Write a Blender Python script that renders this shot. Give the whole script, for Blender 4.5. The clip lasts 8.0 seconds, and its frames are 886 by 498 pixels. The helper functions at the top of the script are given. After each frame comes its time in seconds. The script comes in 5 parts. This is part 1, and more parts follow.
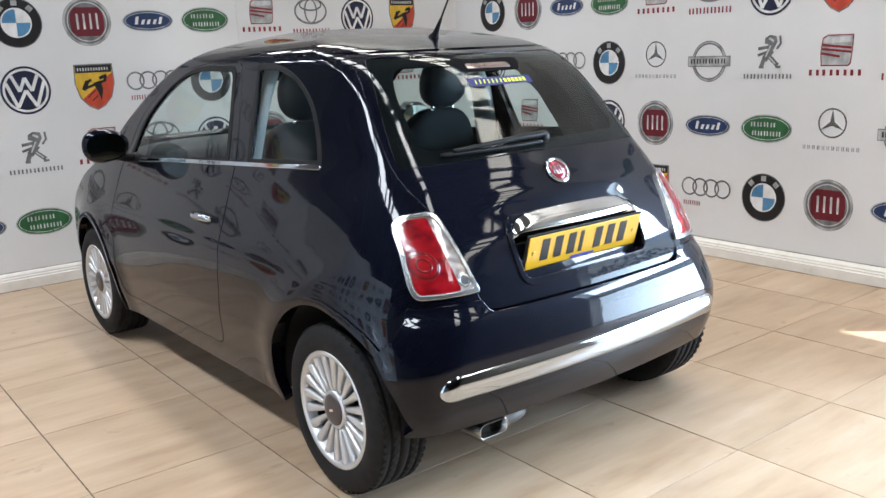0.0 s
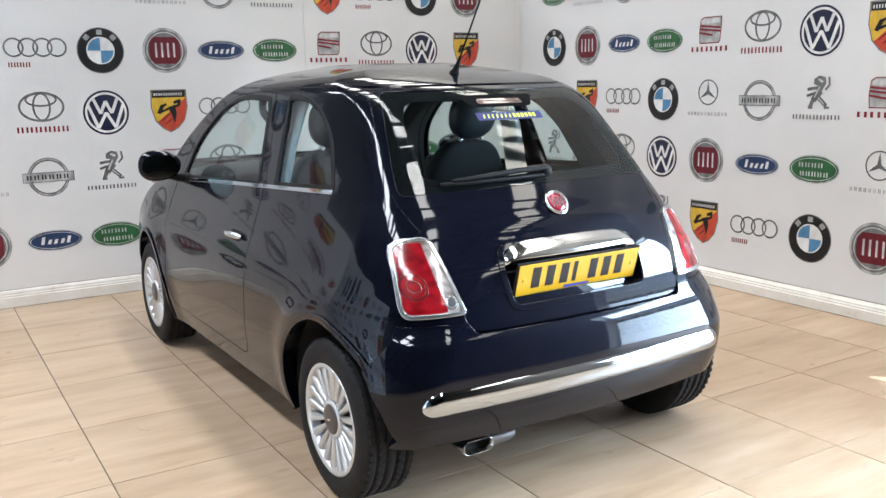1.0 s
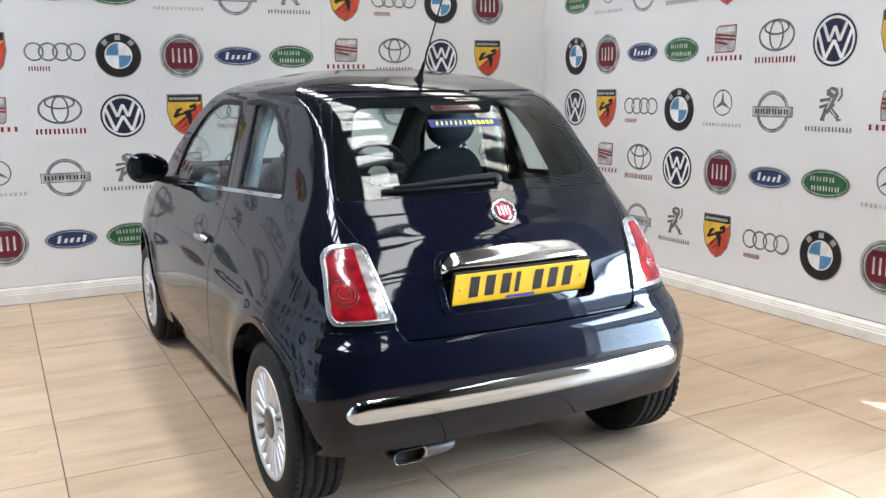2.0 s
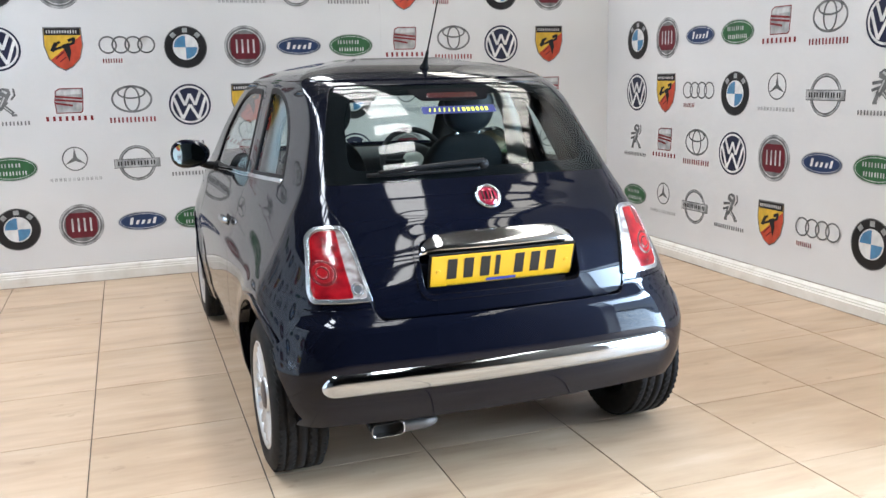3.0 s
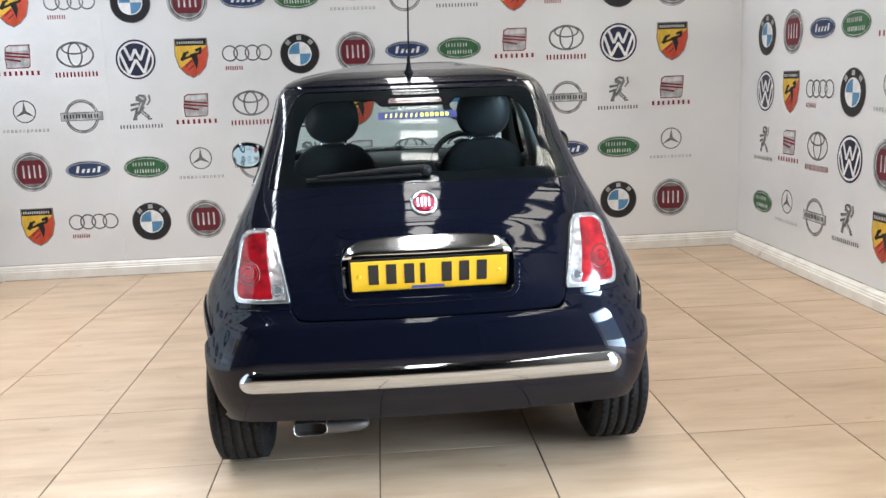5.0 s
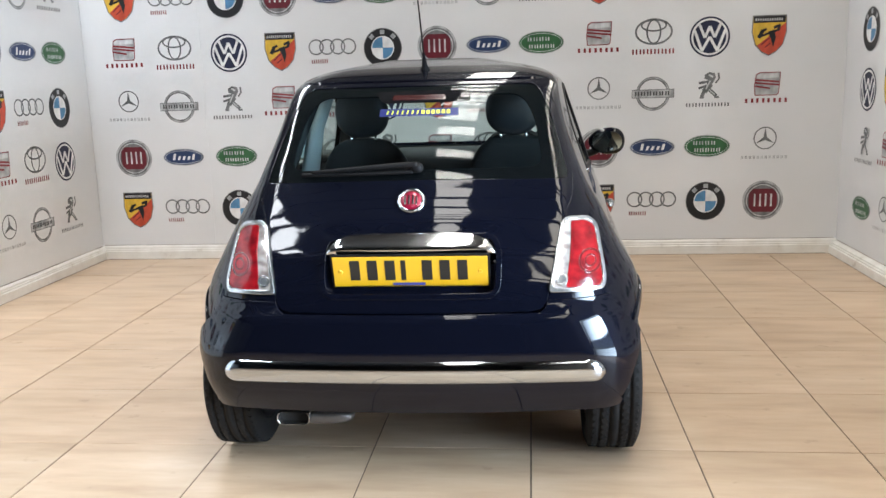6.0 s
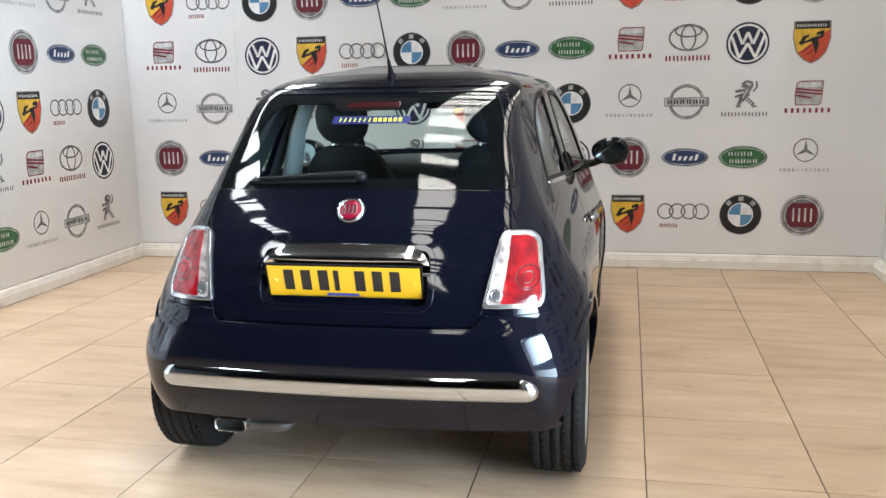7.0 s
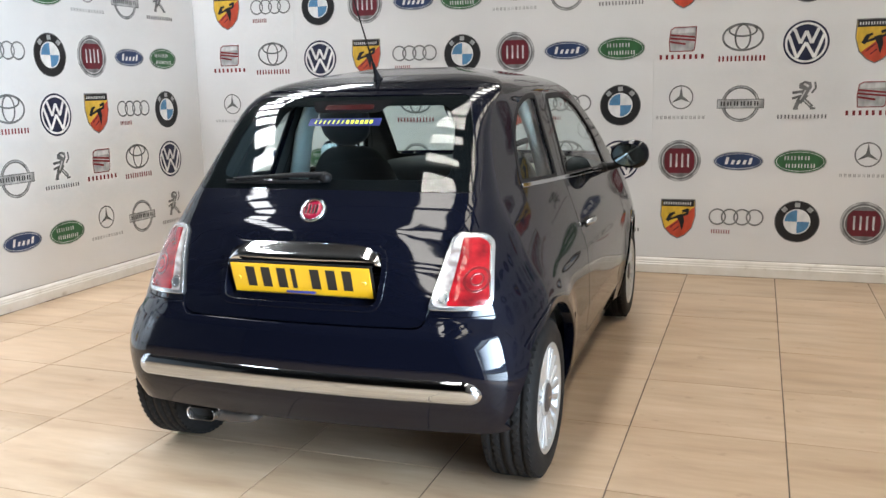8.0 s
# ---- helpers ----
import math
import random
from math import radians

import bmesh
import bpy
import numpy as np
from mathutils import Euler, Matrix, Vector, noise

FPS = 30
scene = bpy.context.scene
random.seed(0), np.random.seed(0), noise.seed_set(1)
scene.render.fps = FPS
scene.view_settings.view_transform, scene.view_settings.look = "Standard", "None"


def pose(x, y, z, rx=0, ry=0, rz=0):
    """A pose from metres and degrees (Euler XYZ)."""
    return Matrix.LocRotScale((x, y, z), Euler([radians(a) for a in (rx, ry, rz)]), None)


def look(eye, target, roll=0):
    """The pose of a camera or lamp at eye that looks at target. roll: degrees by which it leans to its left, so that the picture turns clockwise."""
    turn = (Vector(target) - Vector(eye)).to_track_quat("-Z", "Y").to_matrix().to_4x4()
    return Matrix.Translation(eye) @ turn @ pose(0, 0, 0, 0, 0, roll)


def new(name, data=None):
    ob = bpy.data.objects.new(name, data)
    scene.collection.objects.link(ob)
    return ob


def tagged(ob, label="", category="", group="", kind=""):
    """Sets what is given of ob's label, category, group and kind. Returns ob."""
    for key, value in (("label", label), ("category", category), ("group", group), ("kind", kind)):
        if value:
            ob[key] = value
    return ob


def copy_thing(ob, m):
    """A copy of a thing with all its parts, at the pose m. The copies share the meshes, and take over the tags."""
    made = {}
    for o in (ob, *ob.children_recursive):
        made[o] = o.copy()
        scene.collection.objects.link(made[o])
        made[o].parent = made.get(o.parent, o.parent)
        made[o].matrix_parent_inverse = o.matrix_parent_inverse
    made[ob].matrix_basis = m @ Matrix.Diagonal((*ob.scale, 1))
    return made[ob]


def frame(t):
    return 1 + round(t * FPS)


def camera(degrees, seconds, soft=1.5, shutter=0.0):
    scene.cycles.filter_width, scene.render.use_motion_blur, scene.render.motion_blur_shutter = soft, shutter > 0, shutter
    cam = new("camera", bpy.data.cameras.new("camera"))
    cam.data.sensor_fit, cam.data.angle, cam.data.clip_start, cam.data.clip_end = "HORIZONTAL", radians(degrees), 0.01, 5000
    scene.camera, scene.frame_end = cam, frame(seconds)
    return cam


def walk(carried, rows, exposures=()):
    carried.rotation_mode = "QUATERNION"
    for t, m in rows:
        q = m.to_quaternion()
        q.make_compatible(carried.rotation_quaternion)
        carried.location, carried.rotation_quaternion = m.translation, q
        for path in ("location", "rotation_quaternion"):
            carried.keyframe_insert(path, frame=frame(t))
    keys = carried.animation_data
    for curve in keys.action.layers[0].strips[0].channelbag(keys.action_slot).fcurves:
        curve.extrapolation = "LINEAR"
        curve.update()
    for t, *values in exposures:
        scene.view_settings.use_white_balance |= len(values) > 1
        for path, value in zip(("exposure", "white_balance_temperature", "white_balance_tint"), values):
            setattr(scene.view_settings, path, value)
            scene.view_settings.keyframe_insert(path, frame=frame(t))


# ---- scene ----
cam = camera(53.4, 8.0)
PATH = [
    (0, (1.249, 0.12, 1.383), (2.436, 1.666, 0.934), -2.4),
    (0.5, (1.301, -0.079, 1.396), (2.382, 1.556, 0.998), -1.7),
    (1, (1.411, -0.186, 1.394), (2.435, 1.49, 1.015), -1.2),
    (1.2, (1.482, -0.209, 1.383), (2.505, 1.468, 1.01), -1.2),
    (2.3, (1.894, -0.465, 1.38), (2.707, 1.325, 1.014), -0.3),
    (2.5, (1.958, -0.536, 1.393), (2.722, 1.273, 1.015), -0.2),
    (3, (2.149, -0.629, 1.38), (2.805, 1.221, 0.995), -1.3),
    (3.5, (2.402, -0.665, 1.39), (2.943, 1.218, 0.991), -0.7),
    (4, (2.657, -0.76, 1.38), (3.072, 1.157, 0.989), -1.5),
    (4.5, (2.912, -0.842, 1.388), (3.173, 1.105, 1.011), -1.3),
    (4.7, (3.012, -0.837, 1.379), (3.223, 1.116, 1.006), -1.7),
    (5.8, (3.623, -0.793, 1.37), (3.486, 1.167, 1.0), -1.9),
    (6, (3.723, -0.798, 1.376), (3.52, 1.155, 0.997), -1.7),
    (6.5, (3.963, -0.732, 1.359), (3.653, 1.207, 0.977), -1.9),
    (7, (4.221, -0.645, 1.381), (3.814, 1.278, 1.013), -1.1),
    (7.5, (4.514, -0.619, 1.388), (3.958, 1.269, 1.035), -1.0),
    (8, (4.751, -0.524, 1.379), (4.087, 1.328, 1.017), -1.2),
]
walk(cam, [(t, look(eye, target, roll)) for t, eye, target, roll in PATH],
     [(0.0, 1.13, 6090, 10), (0.5, 1.26, 6090, 10), (1.2, 1.31, 6080, 10), (2.5, 1.29, 6050, 10), (4.5, 1.29, 6170, 10), (6.3, 1.14, 6340, 10), (7.25, 1.22, 6430, 10), (8.0, 1.12, 6510, 10)])

# ---- daylight: sky and sun outside, rooflights in the hall ----
world = bpy.data.worlds.new("world")
scene.world = world
world.use_nodes = True
wn = world.node_tree
sky = wn.nodes.new("ShaderNodeTexSky")
sky.sky_type = "NISHITA"
sky.sun_disc = False
sky.sun_elevation = radians(51.5)
sky.sun_rotation = radians(135)
wn.links.new(sky.outputs[0], wn.nodes["Background"].inputs[0])
wn.nodes["Background"].inputs[1].default_value = 0.15
sun_data = bpy.data.lights.new("sun", "SUN")
sun_data.energy, sun_data.angle, sun_data.color = 5.0, radians(0.5), (1.0, 0.95, 0.88)
sun = new("sun", sun_data)
sun.matrix_world = look((9.0, -3.0, 6.0), (9.0 - 0.44, -3.0 + 0.44, 6.0 - 0.7823))

STRIP_X = (0.25, 3.5, 5.56)   # centre lines of the rooflight strips
STRIP_POWER = (245.0, 145.0, 98.0)   # power and tint set per strip to grade brightness and warmth eastward
STRIP_COLOUR = ((0.94, 0.97, 1.0), (1.0, 0.965, 0.90), (1.0, 0.93, 0.80))
STRIP_W, ROOF_Z = 0.54, 4.4
STRIP_Y0, STRIP_Y1 = (-0.9, -3.6, -3.6), 8.5   # the western strip starts nearer the back wall
for sx, y0, power, colour in zip(STRIP_X, STRIP_Y0, STRIP_POWER, STRIP_COLOUR):
    ld = bpy.data.lights.new("rooflight_glow", "AREA")
    ld.shape, ld.size, ld.size_y = "RECTANGLE", STRIP_W, STRIP_Y1 - y0
    ld.energy, ld.color = power, colour
    lo = new("rooflight_glow", ld)
    lo.matrix_world = pose(sx, (y0 + STRIP_Y1) / 2, ROOF_Z + 0.06)
# skylight through the open doorway: sky above and pale forecourt below the hedge outside
for zc, power in ((1.66, 112.0), (0.40, 34.0)):
    ld = bpy.data.lights.new("doorway_daylight", "AREA")
    ld.shape, ld.size, ld.size_y = "RECTANGLE", 2.05, 0.72
    ld.spread = radians(108)
    ld.energy, ld.color = power, (0.64, 0.82, 1.0)
    new("doorway_daylight", ld).matrix_world = look((6.22, 0.18, zc), (0.0, 0.18, zc))


# ---- materials ----
def mat(name, colour=(0.8, 0.8, 0.8), rough=0.5, metal=0.0, spec=0.5, coat=0.0, coat_rough=0.03):
    m = bpy.data.materials.new(name)
    m.use_nodes = True
    b = m.node_tree.nodes["Principled BSDF"]
    b.inputs["Base Color"].default_value = (*colour, 1)
    b.inputs["Roughness"].default_value = rough
    b.inputs["Metallic"].default_value = metal
    b.inputs["Specular IOR Level"].default_value = spec
    b.inputs["Coat Weight"].default_value = coat
    b.inputs["Coat Roughness"].default_value = coat_rough
    return m


def noise_node(m, scale, detail=4.0, stretch=(1, 1, 1), seed_by_object=False, coords="Object"):
    nt = m.node_tree
    tc = nt.nodes.new("ShaderNodeTexCoord")
    mp = nt.nodes.new("ShaderNodeMapping")
    mp.inputs["Scale"].default_value = stretch
    nt.links.new(tc.outputs[coords], mp.inputs["Vector"])
    if seed_by_object:
        oi = nt.nodes.new("ShaderNodeObjectInfo")
        mul = nt.nodes.new("ShaderNodeMath")
        mul.operation = "MULTIPLY"
        mul.inputs[1].default_value = 57.0
        nt.links.new(oi.outputs["Random"], mul.inputs[0])
        nt.links.new(mul.outputs[0], mp.inputs["Location"])
    no = nt.nodes.new("ShaderNodeTexNoise")
    no.inputs["Scale"].default_value = scale
    no.inputs["Detail"].default_value = detail
    nt.links.new(mp.outputs[0], no.inputs["Vector"])
    return no


def ramp(m, source, stops):
    r = m.node_tree.nodes.new("ShaderNodeValToRGB")
    els = r.color_ramp.elements
    while len(els) < len(stops):
        els.new(0.5)
    for e, (p, c) in zip(els, stops):
        e.position, e.color = p, (*c, 1)
    m.node_tree.links.new(source, r.inputs[0])
    return r


def mix(m, a, b, fac, mode="MIX"):
    n = m.node_tree.nodes.new("ShaderNodeMix")
    n.data_type, n.blend_type = "RGBA", mode
    for sock, val in ((n.inputs[0], fac), (n.inputs[6], a), (n.inputs[7], b)):
        if isinstance(val, (int, float)):
            sock.default_value = val
        elif isinstance(val, tuple):
            sock.default_value = (*val, 1)
        else:
            m.node_tree.links.new(val, sock)
    return n.outputs[2]


def bump(m, height, strength, distance=0.002):
    n = m.node_tree.nodes.new("ShaderNodeBump")
    n.inputs["Strength"].default_value = strength
    n.inputs["Distance"].default_value = distance
    m.node_tree.links.new(height, n.inputs["Height"])
    m.node_tree.links.new(n.outputs[0], m.node_tree.nodes["Principled BSDF"].inputs["Normal"])


def feed(m, socket, out):
    m.node_tree.links.new(out, m.node_tree.nodes["Principled BSDF"].inputs[socket])


def glass(name, tint, rough=0.0):
    # thin pane: clear film that passes tinted light and mirrors by its angle
    m = bpy.data.materials.new(name)
    m.use_nodes = True
    nt = m.node_tree
    nt.nodes.clear()
    out = nt.nodes.new("ShaderNodeOutputMaterial")
    tr = nt.nodes.new("ShaderNodeBsdfTransparent")
    tr.inputs[0].default_value = (*tint, 1)
    gl = nt.nodes.new("ShaderNodeBsdfGlossy")
    gl.inputs["Roughness"].default_value = rough
    lw = nt.nodes.new("ShaderNodeLayerWeight")
    lw.inputs[0].default_value = 0.5
    pw = nt.nodes.new("ShaderNodeMath")
    pw.operation = "POWER"
    pw.inputs[1].default_value = 5.0
    nt.links.new(lw.outputs["Facing"], pw.inputs[0])
    fr = nt.nodes.new("ShaderNodeMath")
    fr.operation = "MULTIPLY_ADD"
    fr.inputs[1].default_value = 0.9
    fr.inputs[2].default_value = 0.05
    nt.links.new(pw.outputs[0], fr.inputs[0])
    mx = nt.nodes.new("ShaderNodeMixShader")
    nt.links.new(fr.outputs[0], mx.inputs[0])
    nt.links.new(tr.outputs[0], mx.inputs[1])
    nt.links.new(gl.outputs[0], mx.inputs[2])
    nt.links.new(mx.outputs[0], out.inputs[0])
    return m


M = {}
M["paint"] = mat("navy_paint", (0.0035, 0.005, 0.017), 0.42, 0.0, 0.03, 1.0, 0.04)
M["paint"].node_tree.nodes["Principled BSDF"].inputs["Specular Tint"].default_value = (0.25, 0.42, 1.0, 1)
pn = noise_node(M["paint"], 900.0, 1.0)
feed(M["paint"], "Base Color", ramp(M["paint"], pn.outputs[0], [(0.35, (0.0017, 0.0020, 0.0046)), (0.75, (0.0034, 0.0041, 0.0092))]).outputs[0])
pw = noise_node(M["paint"], 11.0, 2.0)
bump(M["paint"], pw.outputs[0], 0.16, 0.0016)
M["paint"].node_tree.links.new(M["paint"].node_tree.nodes["Bump"].outputs[0], M["paint"].node_tree.nodes["Principled BSDF"].inputs["Coat Normal"])
M["paint"].node_tree.nodes["Principled BSDF"].inputs["Coat IOR"].default_value = 1.37
M["lining"] = mat("dark_lining", (0.018, 0.018, 0.02), 0.85)
M["trim"] = mat("black_plastic", (0.007, 0.007, 0.008), 0.5, 0.0, 0.18)
bump(M["trim"], noise_node(M["trim"], 700.0, 2.0).outputs[0], 0.25, 0.0006)
# near-black of under-body parts, and of sheets standing in for shade
M["gap"] = mat("underbody_and_shade_black", (0.004, 0.004, 0.004), 0.8)
M["chrome"] = mat("chrome", (0.50, 0.535, 0.58), 0.06, 1.0)
M["satin"] = mat("satin_chrome", (0.7, 0.71, 0.72), 0.12, 1.0)
M["alloy"] = mat("silver_alloy", (0.54, 0.55, 0.56), 0.28, 0.6, 0.5, 0.6, 0.08)
M["tyre"] = mat("tyre_rubber", (0.012, 0.012, 0.013), 0.7, 0.0, 0.22)
tn = noise_node(M["tyre"], 35.0, 5.0)
feed(M["tyre"], "Base Color", ramp(M["tyre"], tn.outputs[0], [(0.3, (0.006, 0.006, 0.007)), (0.8, (0.015, 0.0145, 0.014))]).outputs[0])
bump(M["tyre"], noise_node(M["tyre"], 300.0, 3.0).outputs[0], 0.3, 0.001)
M["seat"] = mat("seat_cloth", (0.02, 0.022, 0.026), 0.8)
bump(M["seat"], noise_node(M["seat"], 500.0, 2.0).outputs[0], 0.5, 0.001)
M["headrest"] = mat("headrest_vinyl", (0.04, 0.043, 0.05), 0.42)
M["ivory"] = mat("dash_ivory", (0.62, 0.6, 0.54), 0.35)
M["sill_trim"] = mat("pillar_trim", (0.53, 0.56, 0.56), 0.6)
M["red_lens"] = mat("red_lens", (0.4, 0.006, 0.01), 0.14, 0.0, 0.3, 0.55, 0.02)
rl = noise_node(M["red_lens"], 16.0, 2.0, (1, 1, 1.6))
feed(M["red_lens"], "Base Color", ramp(M["red_lens"], rl.outputs[0], [(0.3, (0.11, 0.003, 0.006)), (0.5, (0.24, 0.005, 0.010)), (0.72, (0.36, 0.010, 0.015))]).outputs[0])
bump(M["red_lens"], rl.outputs[0], 0.25, 0.004)
M["red_lens"].node_tree.links.new(M["red_lens"].node_tree.nodes["Bump"].outputs[0], M["red_lens"].node_tree.nodes["Principled BSDF"].inputs["Coat Normal"])
M["clear_lens"] = mat("clear_lens", (0.7, 0.66, 0.63), 0.14, 0.35, 0.6, 1.0, 0.02)
cl = noise_node(M["clear_lens"], 26.0, 1.5, (1, 1, 1.5))
feed(M["clear_lens"], "Base Color", ramp(M["clear_lens"], cl.outputs[0], [(0.35, (0.30, 0.25, 0.24)), (0.5, (0.50, 0.45, 0.43)), (0.7, (0.68, 0.66, 0.64))]).outputs[0])
bump(M["clear_lens"], cl.outputs[0], 0.6, 0.004)
M["deep_red"] = mat("deep_red_lens", (0.13, 0.004, 0.007), 0.15, 0.0, 0.5, 1.0, 0.02)
M["lamp_grey"] = mat("reversing_lamp_grey", (0.16, 0.17, 0.18), 0.15, 0.5, 0.5, 1.0, 0.02)
M["lamp_rim"] = mat("lamp_rim_silver", (0.56, 0.57, 0.58), 0.2, 0.9, 0.5, 0.4, 0.05)
M["dark_red"] = mat("dark_red_lens", (0.035, 0.002, 0.003), 0.25, 0.0, 0.5, 1.0, 0.03)
M["plate_yellow"] = mat("plate_yellow", (0.66, 0.37, 0.010), 0.3, 0.0, 0.5, 0.5, 0.08)
M["plate_black"] = mat("plate_black", (0.01, 0.01, 0.01), 0.4)
M["plate_blue"] = mat("plate_blue", (0.04, 0.05, 0.3), 0.4)
M["badge_red"] = mat("badge_red", (0.27, 0.006, 0.03), 0.2, 0.2, 0.5, 1.0, 0.03)
M["hub_dark"] = mat("hub_cap_and_barrel_shade_grey", (0.07, 0.06, 0.06), 0.4, 0.3)
M["sticker_blue"] = mat("sticker_blue", (0.004, 0.012, 0.12), 0.4)
M["sticker_yellow"] = mat("sticker_yellow", (0.75, 0.8, 0.05), 0.4)
M["frit"] = mat("glass_border_black", (0.003, 0.003, 0.004), 0.7, 0.0, 0.05)
M["mirror"] = mat("mirror_glass", (0.29, 0.335, 0.325), 0.02, 1.0)
M["glass"] = glass("tinted_glass", (0.90, 0.985, 0.985))
M["rear_glass"] = glass("rear_tinted_glass", (0.78, 0.89, 0.885))
M["exhaust"] = mat("exhaust_steel", (0.5, 0.48, 0.46), 0.25, 1.0)
M["silencer"] = mat("dull_silencer_steel", (0.11, 0.10, 0.095), 0.5, 0.7)
M["tailpipe_bore_black"] = mat("tailpipe_bore_black", (0.01, 0.009, 0.008), 0.9)

# walls: white wipe-clean sheeting with a faint waviness
M["wall"] = mat("white_wall_sheet", (0.72, 0.725, 0.735), 0.15, 0.0, 0.5)
w1 = noise_node(M["wall"], 1.3, 3.0)
feed(M["wall"], "Base Color", ramp(M["wall"], w1.outputs[0], [(0.3, (0.70, 0.705, 0.715)), (0.7, (0.745, 0.75, 0.76))]).outputs[0])
bump(M["wall"], noise_node(M["wall"], 2.2, 2.0).outputs[0], 0.35, 0.010)
M["upper_wall"] = mat("upper_wall_paint", (0.34, 0.34, 0.34), 0.8)
uw = noise_node(M["upper_wall"], 0.8, 6.0)
feed(M["upper_wall"], "Base Color", ramp(M["upper_wall"], uw.outputs[0], [(0.3, (0.28, 0.28, 0.28)), (0.7, (0.4, 0.395, 0.385))]).outputs[0])
M["dark_wall"] = mat("dark_hall_wall", (0.05, 0.05, 0.055), 0.8)
dw = noise_node(M["dark_wall"], 0.9, 6.0)
feed(M["dark_wall"], "Base Color", ramp(M["dark_wall"], dw.outputs[0], [(0.3, (0.04, 0.04, 0.045)), (0.7, (0.07, 0.068, 0.068))]).outputs[0])
M["skirting"] = mat("skirting_gloss", (0.8, 0.78, 0.74), 0.25, 0.0, 0.5)
sk = noise_node(M["skirting"], 9.0, 5.0)
feed(M["skirting"], "Base Color", ramp(M["skirting"], sk.outputs[0], [(0.22, (0.52, 0.47, 0.41)), (0.36, (0.74, 0.71, 0.66)), (0.65, (0.82, 0.80, 0.76))]).outputs[0])
M["roof_deck"] = mat("roof_deck", (0.045, 0.043, 0.042), 0.7)
rd = noise_node(M["roof_deck"], 1.2, 5.0)
feed(M["roof_deck"], "Base Color", ramp(M["roof_deck"], rd.outputs[0], [(0.3, (0.03, 0.03, 0.03)), (0.7, (0.06, 0.057, 0.054))]).outputs[0])
M["steel"] = mat("roof_steel", (0.05, 0.05, 0.052), 0.55, 0.3)
M["joint"] = mat("joint_grime_and_shadow", (0.22, 0.17, 0.13), 0.9)
jn = noise_node(M["joint"], 6.0, 5.0)
feed(M["joint"], "Base Color", ramp(M["joint"], jn.outputs[0], [(0.35, (0.12, 0.085, 0.06)), (0.65, (0.48, 0.43, 0.37))]).outputs[0])
M["hedge"] = mat("hedge_leaf", (0.04, 0.07, 0.02), 0.6)
hn = noise_node(M["hedge"], 3.0, 4.0)
feed(M["hedge"], "Base Color", ramp(M["hedge"], hn.outputs[0], [(0.3, (0.02, 0.04, 0.012)), (0.7, (0.06, 0.10, 0.03))]).outputs[0])
M["forecourt"] = mat("forecourt", (0.4, 0.39, 0.38), 0.9)
an = noise_node(M["forecourt"], 40.0, 6.0)
feed(M["forecourt"], "Base Color", ramp(M["forecourt"], an.outputs[0], [(0.3, (0.34, 0.335, 0.325)), (0.7, (0.46, 0.45, 0.43))]).outputs[0])
M["concrete"] = mat("concrete", (0.35, 0.34, 0.33), 0.9)
cn = noise_node(M["concrete"], 6.0, 6.0)
feed(M["concrete"], "Base Color", ramp(M["concrete"], cn.outputs[0], [(0.3, (0.28, 0.275, 0.265)), (0.7, (0.4, 0.39, 0.375))]).outputs[0])

# floor tiles: cream travertine look, streaks across the tile
M["tile"] = mat("cream_tile", (0.6, 0.48, 0.36), 0.3, 0.0, 0.5)
t1 = noise_node(M["tile"], 3.0, 6.0, (0.7, 3.2, 1.0), True)
t2 = noise_node(M["tile"], 8.0, 5.0, (0.7, 3.0, 1.0), True)
t3 = noise_node(M["tile"], 1.1, 2.0, (1.0, 1.6, 1.0), True)
c1 = ramp(M["tile"], t1.outputs[0], [(0.25, (0.40, 0.276, 0.177)), (0.48, (0.50, 0.369, 0.251)), (0.62, (0.535, 0.406, 0.286)), (0.8, (0.60, 0.478, 0.364))])
c2 = ramp(M["tile"], t2.outputs[0], [(0.3, (0.89, 0.865, 0.83)), (0.6, (1.0, 1.0, 1.0))])
c3 = ramp(M["tile"], t3.outputs[0], [(0.3, (0.90, 0.885, 0.86)), (0.7, (1.06, 1.05, 1.05))])
tc = mix(M["tile"], c1.outputs[0], c2.outputs[0], 0.8, "MULTIPLY")
tc = mix(M["tile"], tc, c3.outputs[0], 1.0, "MULTIPLY")
t4 = noise_node(M["tile"], 9.0, 5.0, (1.0, 1.3, 1.0), True)
c4 = ramp(M["tile"], t4.outputs[0], [(0.66, (1.0, 1.0, 1.0)), (0.74, (0.80, 0.77, 0.73))])
tc = mix(M["tile"], tc, c4.outputs[0], 1.0, "MULTIPLY")
feed(M["tile"], "Base Color", tc)
tr_ = ramp(M["tile"], t2.outputs[0], [(0.3, (0.30, 0.30, 0.30)), (0.7, (0.42, 0.42, 0.42))])
feed(M["tile"], "Roughness", tr_.outputs[0])
bump(M["tile"], t1.outputs[0], 0.12, 0.001)
M["grout"] = mat("dark_grout", (0.10, 0.075, 0.055), 0.9)
gn = noise_node(M["grout"], 25.0, 4.0)
feed(M["grout"], "Base Color", ramp(M["grout"], gn.outputs[0], [(0.3, (0.06, 0.045, 0.035)), (0.7, (0.17, 0.13, 0.10))]).outputs[0])
